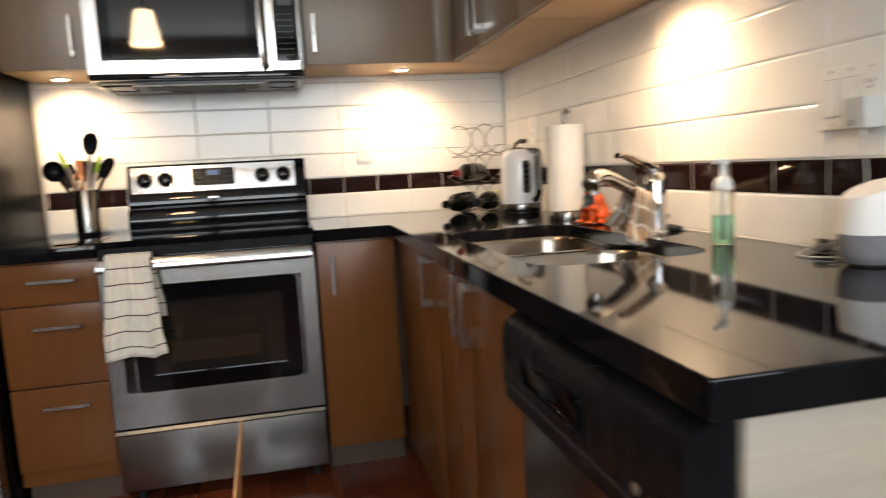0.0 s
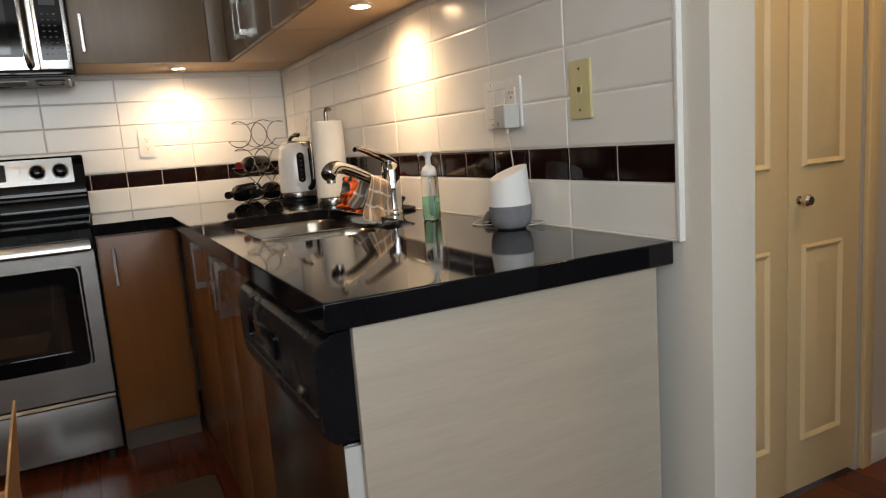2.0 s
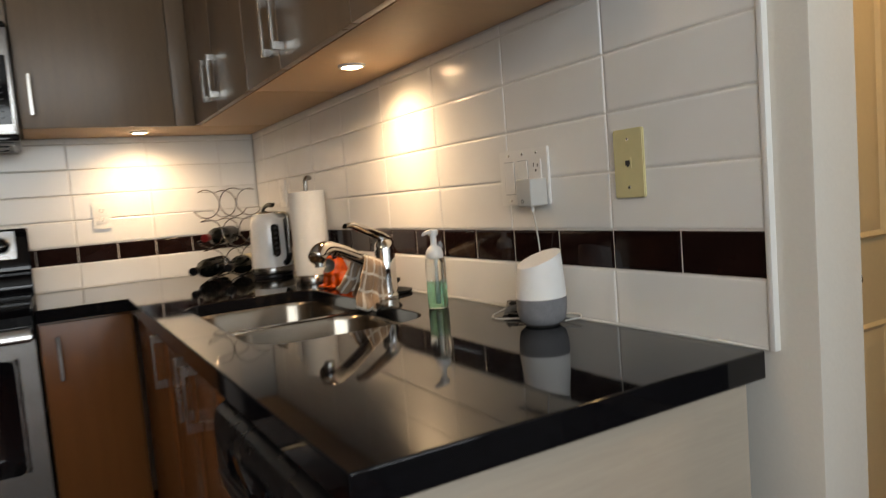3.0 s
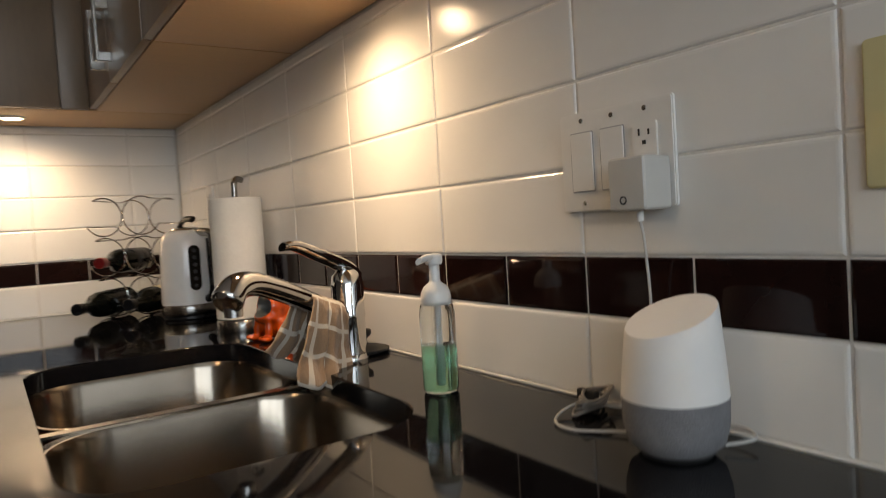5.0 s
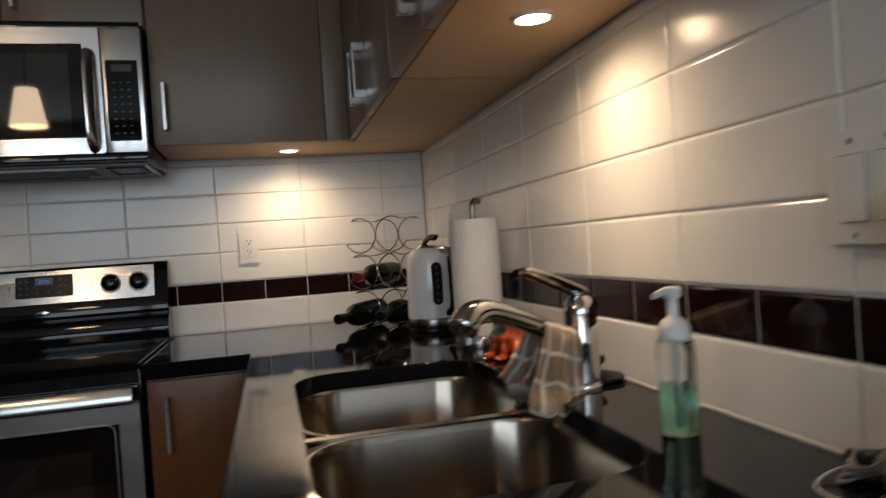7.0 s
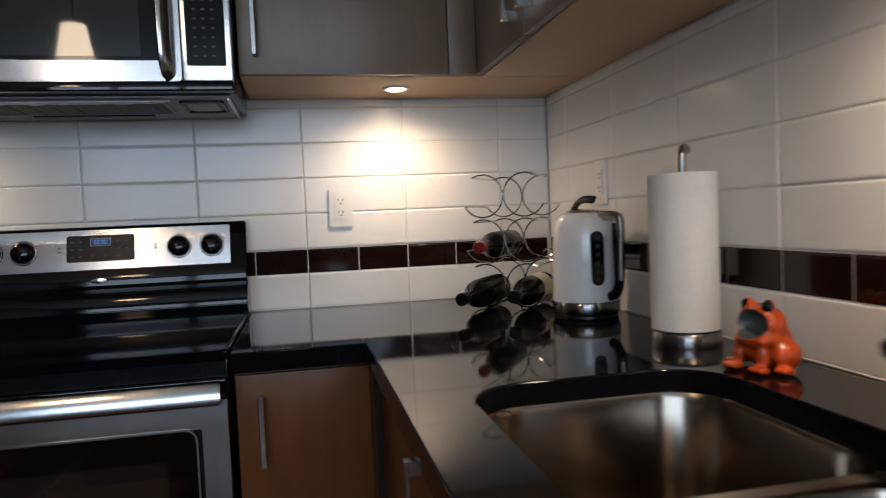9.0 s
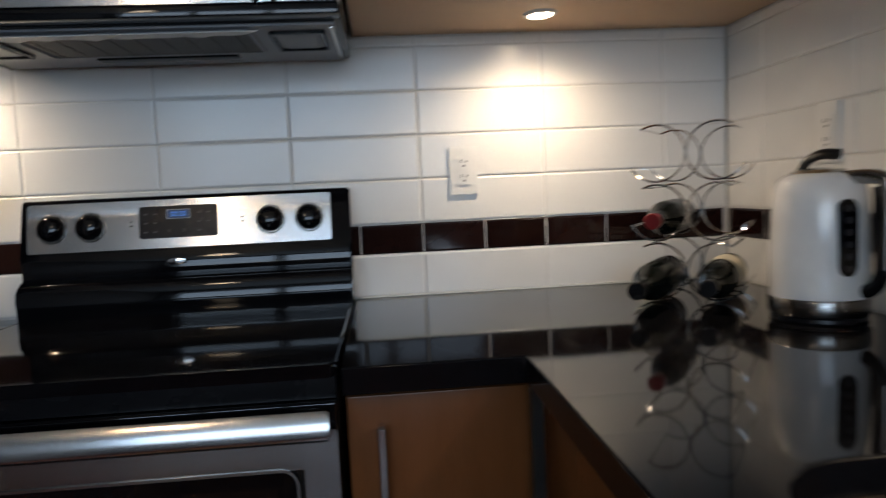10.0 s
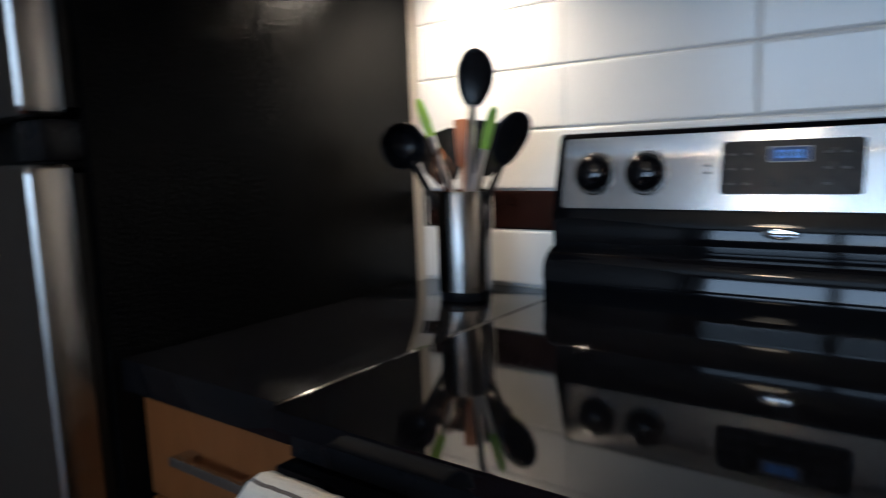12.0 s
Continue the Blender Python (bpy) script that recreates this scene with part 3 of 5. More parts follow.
    door = part("oven_door", ring_frame(SX0 + 0.005, 0.285, SX1 - 0.005, 0.828, 0.004, 0.05, -0.662, -0.6305), M_STEEL, unit, "brushed steel oven door")
    part("lower_skin", box((SX0 + 0.0555, -0.6615, 0.3355), (SX1 - 0.0555, -0.632, 0.407)), M_STEEL, door)
    part("upper_skin", box((SX0 + 0.0555, -0.6615, 0.772), (SX1 - 0.0555, -0.632, 0.7775)), M_STEEL, door)
    part("door_top", box((SX0 + 0.005, -0.660, 0.8285), (SX1 - 0.005, -0.6305, 0.866), 0.003), M_BLACK, door, "black upper door edge")
    part("window_trim", ring_frame(-1.551, 0.401, -0.993, 0.775, 0.026, 0.004, -0.6645, -0.6605), M_STEEL, door, "thin metal window trim")
    part("window_frame", ring_frame(-1.5468, 0.4052, -0.9972, 0.7708, 0.024, 0.055, -0.665, -0.650), M_BLACK, door, "black glass window border")
    part("window", slab(rounded_rect(-1.580, 0.408, -0.985, 0.772, 0.004), -0.656, -0.648, "y"), M_OVEN, door, "dark oven window glass")
    grip = [(-0.6920, 0.8250), (-0.7080, 0.8270), (-0.7140, 0.8320), (-0.7145, 0.8370), (-0.7065, 0.8650), (-0.7030, 0.8690), (-0.6960, 0.8700), (-0.6900, 0.8660)]
    part("oven_handle", slab(grip, SX0 + 0.012, SX1 - 0.012, "x", 0.003), M_GRIP, door, "broad brushed steel oven handle")
    for hx in (SX0 + 0.030, SX1 - 0.066):
        part("handle_bracket", box((hx, -0.6935, 0.836), (hx + 0.036, -0.6605, 0.860), 0.003), M_GRIP, door)
    drawer = part("storage_drawer", box((SX0 + 0.005, -0.655, 0.058), (SX1 - 0.005, -0.6305, 0.262), 0.003), M_STEEL, unit, "brushed steel storage drawer")
    part("drawer_lip", slab([(-0.631, 0.2625), (-0.668, 0.2625), (-0.676, 0.270), (-0.668, 0.280), (-0.631, 0.282)], SX0 + 0.005, SX1 - 0.005, "x", 0.001), M_GRIP, drawer)
    return unit


def _knob():
    bm = lathe([(0, 0.0035), (0.0282, 0.0035), (0.0282, 0.012), (0.0270, 0.018), (0.0235, 0.0235), (0.016, 0.0270), (0.007, 0.0285), (0, 0.0288)], 40)
    box((-0.0022, -0.0225, 0.012), (0.0022, -0.012, 0.0275), 0.001, bm, 1)
    bm.transform(Matrix.Rotation(radians(90), 4, "X"))
    return bm


stove()


# ---- microwave ----
def microwave():
    unit = thing("microwave", "stainless over-the-range microwave with black window", "microwave")
    X0, X1, Z0, Z1, F = -1.664, -0.908, 1.472, 1.884, -0.360
    part("body", box((X0, F, Z0 + 0.006), (X1, -0.003, Z1), 0.004), M_BLACK, unit)
    split = -1.020
    door = part("door", ring_frame(X0 + 0.006, 1.500, split - 0.001, 1.862, 0.008, 0.046, F - 0.042, F - 0.001), M_STEEL_LIT, unit, "brushed steel door")
    part("window_border", slab(rounded_rect(X0 + 0.046, 1.536, split - 0.044, 1.818, 0.004), F - 0.036, F - 0.004, "y", 0.001), M_BLACK, door, "black glass border")
    part("window", slab(rounded_rect(X0 + 0.090, 1.556, split - 0.086, 1.790, 0.006), F - 0.0375, F - 0.0362, "y"), M_OVEN, door, "dark mirror-like window")
    part("printed_mark", box((-1.40, F - 0.0385, 1.5425), (-1.36, F - 0.0363, 1.548)), M_MARK, door)
    pts = [(split - 0.026, F - 0.040, 1.790), (split - 0.028, F - 0.062, 1.782), (split - 0.030, F - 0.074, 1.74), (split - 0.030, F - 0.078, 1.65), (split - 0.030, F - 0.074, 1.56), (split - 0.028, F - 0.062, 1.522), (split - 0.026, F - 0.040, 1.514)]
    part("door_handle", tube(curve_points(pts, 36), 0.0105, steps=14, flat=1.6), M_GRIP, door, "curved steel door handle")
    panel = part("control_panel", box((split + 0.001, F - 0.042, 1.500), (X1 - 0.001, F - 0.001, 1.862), 0.003), M_STEEL_LIT, unit, "steel control panel")
    part("keypad", slab(rounded_rect(split + 0.012, 1.534, X1 - 0.014, 1.768, 0.004), F - 0.0445, F - 0.0422, "y", 0.001), M_BLACK, panel, "black keypad")
    part("display", box((split + 0.028, F - 0.0455, 1.735), (X1 - 0.030, F - 0.0446, 1.755)), M_GREY, panel)
    for r in range(8):
        for c in range(3):
            kx, kz = split + 0.032 + c * 0.020, 1.556 + r * 0.021
            part("key", box((kx - 0.004, F - 0.0452, kz - 0.002), (kx + 0.004, F - 0.0446, kz + 0.002)), M_FAINT, panel)
    part("top_grille", box((X0 + 0.004, F - 0.034, 1.8635), (X1 - 0.004, F - 0.001, Z1 - 0.001), 0.003), M_BLACK, unit, "black top vent")
    part("bottom_lip", box((X0 + 0.002, F - 0.040, Z0 + 0.006), (X1 - 0.002, F - 0.001, 1.4985), 0.004), M_BLACK, unit)
    under = part("underside", box((X0 + 0.015, F + 0.010, Z0), (X1 - 0.015, -0.02, Z0 + 0.005), 0.001), M_UNDERMW, unit, "grey metal underside")
    part("grease_filter", ring_box(-1.290, -0.235, 0.215, 0.092, Z0), M_UNDERMW, under, "metal filter frame")
    part("filter_mesh", box((-1.488, -0.318, Z0 - 0.0045), (-1.082, -0.152, Z0 - 0.0006)), M_FILTER, under, "dark greasy filter mesh")
    for k in range(9):
        part("filter_rib", box((-1.48 + k * 0.046, -0.314, Z0 - 0.0060), (-1.476 + k * 0.046, -0.156, Z0 - 0.0046)), M_FILTER, under)
    part("vent_bar", box((-1.430, -0.120, Z0 - 0.006), (-1.140, -0.088, Z0 - 0.0006), 0.002), M_MATT, under)
    torn = random.Random(8)
    edge = [(-1.52 + 0.027 * k, F + 0.040 + torn.uniform(0.0, 0.020)) for k in range(17)]
    part("film_strip", slab([(-1.06, F + 0.014), (-1.53, F + 0.014)] + edge, Z0 - 0.0078, Z0 - 0.0068, "z"), M_WHITE, under, "torn pale film strip")
    for lx in (X0 + 0.016, X1 - 0.024):
        part("side_rail", box((lx, F + 0.02, Z0 - 0.004), (lx + 0.008, -0.03, Z0 - 0.0004), 0.001), M_NICKEL, under)
    for lx in (-1.585, -0.995):
        part("lamp_cover", ring_box(lx, -0.230, 0.052, 0.078, Z0), M_MATT, under)
        part("lamp_lens", box((lx - 0.034, -0.290, Z0 - 0.004), (lx + 0.034, -0.170, Z0 - 0.0008), 0.001), M_UNDERMW, under)
    return unit


def ring_box(cx, cy, hx, hy, z):
    bm = bmesh.new()
    o = rounded_rect(cx - hx, cy - hy, cx + hx, cy + hy, 0.006, 3)
    i = rounded_rect(cx - hx + 0.007, cy - hy + 0.007, cx + hx - 0.007, cy + hy - 0.007, 0.004, 3)
    loops = [[bm.verts.new((u, v, w)) for u, v in pts] for pts, w in ((o, z), (o, z - 0.006), (i, z - 0.006), (i, z))]
    n = len(o)
    for a, b in zip(loops, loops[1:] + loops[:1]):
        for k in range(n):
            bm.faces.new((a[k], a[(k + 1) % n], b[(k + 1) % n], b[k]))
    return bm


microwave()


# ---- wall cabinets ----
def wall_cabinet(label, x0, x1, y0, y1, z0, face, doors, under_seam=()):
    unit = thing("wall_cabinet", label, "cabinet", group="wall cabinets")
    part("body", box((x0, y0, z0 + 0.012), (x1, y1, 2.30), 0.001), M_CAB, unit)
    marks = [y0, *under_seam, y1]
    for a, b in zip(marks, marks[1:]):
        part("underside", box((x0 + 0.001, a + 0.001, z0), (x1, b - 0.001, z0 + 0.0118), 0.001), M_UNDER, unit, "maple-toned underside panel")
    for a, b, at in doors:
        if face == "y":
            door = part("door", box((a, y0 - 0.020, z0 + 0.001), (b, y0 - 0.001, 2.295), 0.002), M_CAB, unit)
            if at is not None:
                handle_bar("handle", door, (0, 0, 1), (at, y0 - 0.020, z0 + 0.115), 0.145, 0.030, (0, -1, 0))
        else:
            door = part("door", box((x0 - 0.020, a, z0 + 0.001), (x0 - 0.001, b, 2.295), 0.002), M_CAB, unit)
            if at is not None:
                handle_bar("handle", door, (0, 0, 1), (x0 - 0.020, at, z0 + 0.112), 0.145, 0.034, (-1, 0, 0))
    return unit


wall_cabinet("taupe laminate wall cabinet above the counter corner", -0.902, -0.003, -0.318, -0.003, UB, "y", [(-0.900, -0.386, -0.862), (-0.383, -0.312, None)])
wall_cabinet("taupe laminate wall cabinet above the drawers", -1.962, -1.668, -0.318, -0.003, UB, "y", [(-1.960, -1.670, -1.712)])
wall_cabinet("taupe laminate wall cabinet above the microwave", -1.665, -0.906, -0.318, -0.003, 1.888, "y", [(-1.663, -1.288, -1.32), (-1.284, -0.908, -1.25)])
wall_cabinet("taupe laminate wall cabinet above the sink", -0.292, -0.003, -1.124, -0.320, UB, "x", [(-0.715, -0.345, -0.735 + 0.06), (-1.122, -0.719, -0.770)])
wall_cabinet("taupe laminate wall cabinet with two doors", -0.292, -0.003, -2.350, -1.127, UB, "x", [(-1.440, -1.129, -1.400), (-1.895, -1.444, -1.485), (-2.348, -1.899, -2.30)])


def puck_light(px, py):
    unit = thing("puck_light", "round recessed halogen puck light, lit", "light", (px, py, UB), group="puck lights")
    part("trim_ring", lathe([(0.026, 0.0), (0.036, 0.0), (0.034, -0.005), (0.028, -0.006), (0.025, -0.002)], 32), M_WHITE, unit, "pale trim ring")
    part("lens", lathe([(0, -0.0078), (0.019, -0.0074), (0.0240, -0.0050), (0.0245, -0.0002), (0, -0.0002)], 28), M_PUCK, unit, "glowing frosted lens")
    return unit


for px, py in PUCKS:
    puck_light(px, py)


# ---- refrigerator ----
def refrigerator():
    unit = thing("refrigerator", "refrigerator with textured black side and steel doors", "refrigerator")
    x0, x1 = -2.690, -1.972
    part("body", box((x0, -0.640, 0.02), (x1, -0.020, 1.735), 0.006), M_FRIDGE, unit, "textured black cabinet")
    part("base_grille", box((x0 + 0.01, -0.655, 0.0), (x1 - 0.01, -0.641, 0.09)), M_MATT, unit)
    for z0, z1 in ((0.100, 1.160), (1.215, 1.735)):
        door = part("door", box((x0, -0.712, z0), (x1 - 0.004, -0.656, z1), 0.012, seg=3), M_STEEL, unit, "brushed steel door")
        part("gasket", box((x0 + 0.012, -0.6555, z0 + 0.012), (x1 - 0.016, -0.6405, z1 - 0.012)), M_RUBBER, door)
        hz = (z1 - 0.42, z1 - 0.03) if z0 < 1 else (z0 + 0.03, z0 + 0.36)
        part("door_handle", tube(curve_points([(x0 + 0.05, -0.711, hz[0]), (x0 + 0.05, -0.752, hz[0] + 0.03), (x0 + 0.05, -0.755, (hz[0] + hz[1]) / 2), (x0 + 0.05, -0.752, hz[1] - 0.03), (x0 + 0.05, -0.711, hz[1])], 24), 0.011), M_STEEL, door)
    part("hinge_cover", box((x1 - 0.08, -0.690, 1.163), (x1 - 0.006, -0.6405, 1.212), 0.004), M_MATT, unit)
    return unit


refrigerator()


# ---- sink and faucet ----
def sink():
    unit = thing("sink", "double-bowl undermount stainless steel sink", "sink")
    x0, y0, x1, y1 = SINK
    for a, b, deep in ((y0 + 0.004, SPLIT - 0.014, 0.165), (SPLIT + 0.014, y1 - 0.004, 0.195)):
        bm = bmesh.new()
        rings = []
        for inset, z in ((-0.010, 0.8800), (0.0, 0.8790), (0.004, 0.868), (0.010, 0.88 - deep * 0.7), (0.022, 0.88 - deep * 0.92), (0.050, 0.88 - deep), (0.12, 0.88 - deep - 0.003)):
            ring = rounded_rect(x0 + 0.004 + inset, a + inset, x1 - 0.004 - inset, b - inset, max(0.012, 0.088 - abs(inset) * 0.5), 8)
            rings.append([bm.verts.new((u, v, z)) for u, v in ring])
        n = len(rings[0])
        for p, q in zip(rings, rings[1:]):
            for k in range(n):
                bm.faces.new((p[k], p[(k + 1) % n], q[(k + 1) % n], q[k]))
        bm.faces.new(rings[-1])
        bowl = part("bowl", bm, M_SINK, unit, "satin stainless bowl")
        thick = bowl.modifiers.new("sheet", "SOLIDIFY")
        thick.thickness, thick.offset = 0.0015, -1
        cx, cy = (x0 + x1) / 2, (a + b) / 2
        part("drain", lathe([(0, 0.8795 - deep), (0.030, 0.8795 - deep), (0.040, 0.8815 - deep), (0.042, 0.879 - deep), (0.042, 0.870 - deep), (0, 0.870 - deep)], 28, centre=(cx, cy)), M_CHROME, bowl)
    ledge = rounded_rect(x0 + 0.001, SPLIT - 0.012, x1 - 0.001, SPLIT + 0.012, 0.006, 3)
    part("divider", slab(ledge, 0.8765, 0.8825, "z", 0.002), M_SINK, unit, "low steel ledge between the bowls")
    return unit


sink()

FB = Vector((-0.082, -1.478, CT))


def faucet():
    unit = thing("faucet", "chrome single-lever kitchen faucet with broad spout", "faucet", FB)
    part("base_plate", lathe([(0, 0), (0.030, 0), (0.030, 0.004), (0.026, 0.010), (0.024, 0.012), (0, 0.012)], 32), M_CHROME, unit)
    body = part("body", lathe([(0, 0.010), (0.0275, 0.010), (0.0270, 0.070), (0.0285, 0.074), (0.0285, 0.078), (0.0275, 0.082), (0.0285, 0.126), (0.0255, 0.144), (0.016, 0.154), (0, 0.156)], 32), M_CHROME, unit)
    tip = Vector((-0.336, -1.630, 1.052)) - FB
    d = Vector((tip.x, tip.y, 0))
    pts = [Vector((0, 0, 0.066)), d * 0.25 + Vector((0, 0, 0.098)), d * 0.52 + Vector((0, 0, 0.130)), d * 0.78 + Vector((0, 0, 0.154)), d * 0.92 + Vector((0, 0, 0.153)), d * 1.0 + Vector((0, 0, 0.132))]
    line = curve_points(pts, 40)
    radii = [0.0150 + 0.0070 * min(1, max(0, (i / len(line) - 0.55) * 3)) for i in range(len(line))]
    radii[-1], radii[-2] = 0.016, 0.020
    part("spout", tube(line, radii, steps=18, flat=1.15), M_CHROME, unit, "broad curved chrome spout")
    bm = lathe([(0, -0.006), (0.0125, -0.006), (0.0135, 0.010), (0, 0.010)], 20)
    bm.transform(Matrix.Translation(d * 0.945 + Vector((0, 0, 0.121))))
    part("aerator", bm, M_NICKEL, unit, "round aerator nozzle")
    end = Vector((-0.206, -1.512, 1.116)) - FB
    pts = [Vector((0.016, 0.006, 0.140)), Vector((-0.004, 0.0, 0.160)), end * 0.45 + Vector((0, 0, 0.093)), end * 0.8 + Vector((0, 0, 0.040)), end]
    line = curve_points(pts, 28)
    radii = [0.011 - 0.0045 * i / len(line) for i in range(len(line))]
    part("lever", tube(line, radii, steps=12, flat=1.7), M_CHROME, unit, "arched chrome lever")
    return unit


faucet()


def hung_cloth(name, label, category, width, drop_front, drop_back, bar_r, material, m, waves, seed, flare=0.0, folds=15):
    """Cloth laid over a round bar: one continuous sheet with folds, given thickness."""
    rng = random.Random(seed)
    bm = bmesh.new()
    uvl = bm.loops.layers.uv.new("UVMap")
    rows, cols = 44, 30
    total = drop_front + drop_back + math.pi * bar_r
    ph = [rng.uniform(0, 6.28) for _ in range(4)]
    grid = []
    for r in range(rows + 1):
        s = total * r / rows
        line = []
        for c in range(cols + 1):
            u = c / cols - 0.5
            if s < drop_front:
                down, side = drop_front - s, -1
                y, z, k = -bar_r, -down, down / drop_front
            elif s < drop_front + math.pi * bar_r:
                a = (s - drop_front) / bar_r
                y, z, k, side = -bar_r * math.cos(a), bar_r * math.sin(a), 0, 0
            else:
                down, side = s - drop_front - math.pi * bar_r, 1
                y, z, k = bar_r, -down, down / max(drop_back, 1e-3)
            fold = waves * (0.25 + 0.75 * k) * (math.sin(u * folds + ph[0]) + 0.5 * math.sin(u * folds * 2.1 + ph[1] + 2 * k) + 0.4 * math.sin(9 * k + ph[2] + u * 5))
            lean = flare * k * k
            edge = 0.004 * math.sin(z * 40 + ph[3]) * k
            x = u * width * (0.72 + 0.38 * k) + edge + 0.012 * k * math.sin(u * 9 + ph[1])
            if k == 0:
                fold *= 0.5
            line.append((bm.verts.new((x, y - (abs(fold) if side <= 0 else -abs(fold)) - lean * (1 if side <= 0 else -1), z + waves * 0.6 * k * math.sin(u * 11 + ph[2]))), (u * width, s)))
        grid.append(line)
    for r in range(rows):
        for c in range(cols):
            q = (grid[r][c], grid[r][c + 1], grid[r + 1][c + 1], grid[r + 1][c])
            f = bm.faces.new([v for v, _ in q])
            for loop, (_, uv) in zip(f.loops, q):
                loop[uvl].uv = uv
    bm.transform(m)
    ob = part(name, bm, material)
    th = ob.modifiers.new("cloth", "SOLIDIFY")
    th.thickness, th.offset = 0.0022, 0
    return tagged(ob, label, category)


# tea towel on the oven handle, and the small checked cloth over the spout
hung_cloth("tea_towel", "white tea towel with thin dark stripes on the oven handle", "towel", 0.190, 0.308, 0.20, 0.030, M_STRIPE, pose(-1.525, -0.7080, 0.858), 0.009, 4, 0.008)
way = math.degrees(math.atan2(-1.630 + 1.478, -0.336 + 0.082))
hung_cloth("dish_cloth", "tan checked dish cloth draped over the faucet spout", "cloth", 0.128, 0.080, 0.124, 0.0205, M_PLAID, pose(-0.153, -1.520, 1.012) @ pose(0, 0, 0, 0, 0, way) @ pose(0, 0, 0, 0, -18, 0), 0.010, 9, 0.008, folds=8)


def sink_stopper():
    unit = thing("sink_stopper", "black rubber sink stopper beside the faucet", "stopper", (-0.044, -1.452, CT))
    part("disc", lathe([(0, 0), (0.030, 0), (0.044, 0.004), (0.045, 0.009), (0.030, 0.013), (0.014, 0.016), (0, 0.016)], 32), M_RUBBER, unit)
    part("knob", lathe([(0, 0.014), (0.007, 0.014), (0.006, 0.026), (0.014, 0.034), (0.014, 0.042), (0, 0.046)], 20), M_RUBBER, unit)
    return unit


sink_stopper()


# ---- things along the counter ----
def soap_bottle():
    unit = thing("soap_dispenser", "clear foaming soap pump bottle half full of green soap", "soap dispenser", (-0.101, -1.785, CT), 30)
    part("bottle", lathe([(0, 0.001), (0.022, 0.001), (0.0240, 0.006), (0.0240, 0.104), (0.022, 0.116), (0.018, 0.124), (0.018, 0.126)], 32), M_PLAST, unit, "clear plastic bottle")
    part("soap", lathe([(0, 0.003), (0.021, 0.003), (0.0228, 0.008), (0.0228, 0.064), (0, 0.064)], 32), M_SOAP, unit, "pale green liquid soap")
    part("collar", lathe([(0, 0.1165), (0.0195, 0.1165), (0.0205, 0.124), (0.0195, 0.133), (0.0155, 0.141), (0.0085, 0.146), (0.0070, 0.149), (0.0070, 0.172), (0, 0.173)], 28), M_WHITE, unit, "white pump collar")
    part("pump_head", lathe([(0, 0.170), (0.0105, 0.170), (0.0120, 0.174), (0.0120, 0.181), (0.0095, 0.184), (0, 0.185)], 24), M_WHITE, unit)
    part("nozzle", tube([(-0.008, 0, 0.179), (-0.026, 0.0, 0.1795), (-0.043, 0.0, 0.177)], [0.0045, 0.0042, 0.0036], steps=12, flat=1.5), M_WHITE, unit)
    part("dip_tube", tube([(0, 0, 0.012), (0.002, 0, 0.12)], 0.0035, steps=8), M_WHITE, unit)
    return unit


def smart_speaker():
    unit = thing("smart_speaker", "white smart speaker with slanted top and grey base", "speaker", (-0.078, -2.142, CT))
    def slant(x, y, z):
        k = max(0.0, (z - 0.050) / 0.0765)
        return (x, y, z + k * (0.37 * x - 0.05 * y))

    part("base", lathe([(0, 0.004), (0.034, 0.004), (0.043, 0.012), (0.0472, 0.028), (0.0482, 0.0535), (0, 0.0535)], 48), M_FABRIC, unit, "grey fabric base")
    part("foot_pad", lathe([(0, 0), (0.032, 0), (0.034, 0.0045), (0, 0.0045)], 40), M_RUBBER, unit)
    part("shell", lathe([(0.0482, 0.0540), (0.0466, 0.076), (0.0444, 0.100), (0.0418, 0.1260), (0.0410, 0.1274), (0.0395, 0.1275), (0, 0.1265)], 48, skew=slant), M_SHELL, unit, "matt white plastic shell")
    pts = [(0.02, 0.035, 0.006), (-0.002, 0.070, 0.004), (-0.026, 0.105, 0.003), (-0.022, 0.138, 0.003), (0.005, 0.156, 0.006), (0.035, 0.150, 0.012), (0.060, 0.120, 0.006), (0.066, 0.082, 0.02), (0.064, 0.074, 0.12), (0.054, 0.070, 0.19), (0.048, 0.069, 0.2135)]
    part("cable", tube(curve_points(pts, 60), 0.0016, steps=8), M_DULL, unit, "thin pale power cable")
    pts = [(0.03, -0.03, 0.006), (0.055, -0.045, 0.010), (0.070, -0.02, 0.012), (0.062, 0.02, 0.008), (0.045, 0.035, 0.006)]
    for k in range(5):
        c = Vector((0.038 + 0.002 * k, 0.148 - 0.002 * k, 0.006 + 0.0042 * k))
        loop = [c + Vector((0.030 * math.cos(a) - 0.007 * math.sin(a), 0.011 * math.sin(a) + 0.014 * math.cos(a), 0.003 * math.sin(2 * a + k))) for a in [2 * math.pi * i / 24 for i in range(24)]]
        part("cable_coil", tube(loop, 0.0020, steps=6, closed=True), M_COIL, unit, "coiled grey power cable")
    part("cable_tie", box((0.032, 0.132, 0.001), (0.041, 0.160, 0.027), 0.003), M_RUBBER, unit, "black cable tie")
    part("cable_loop", tube(curve_points(pts, 30), 0.0016, steps=8), M_DULL, unit)
    return unit


soap_bottle()
smart_speaker()


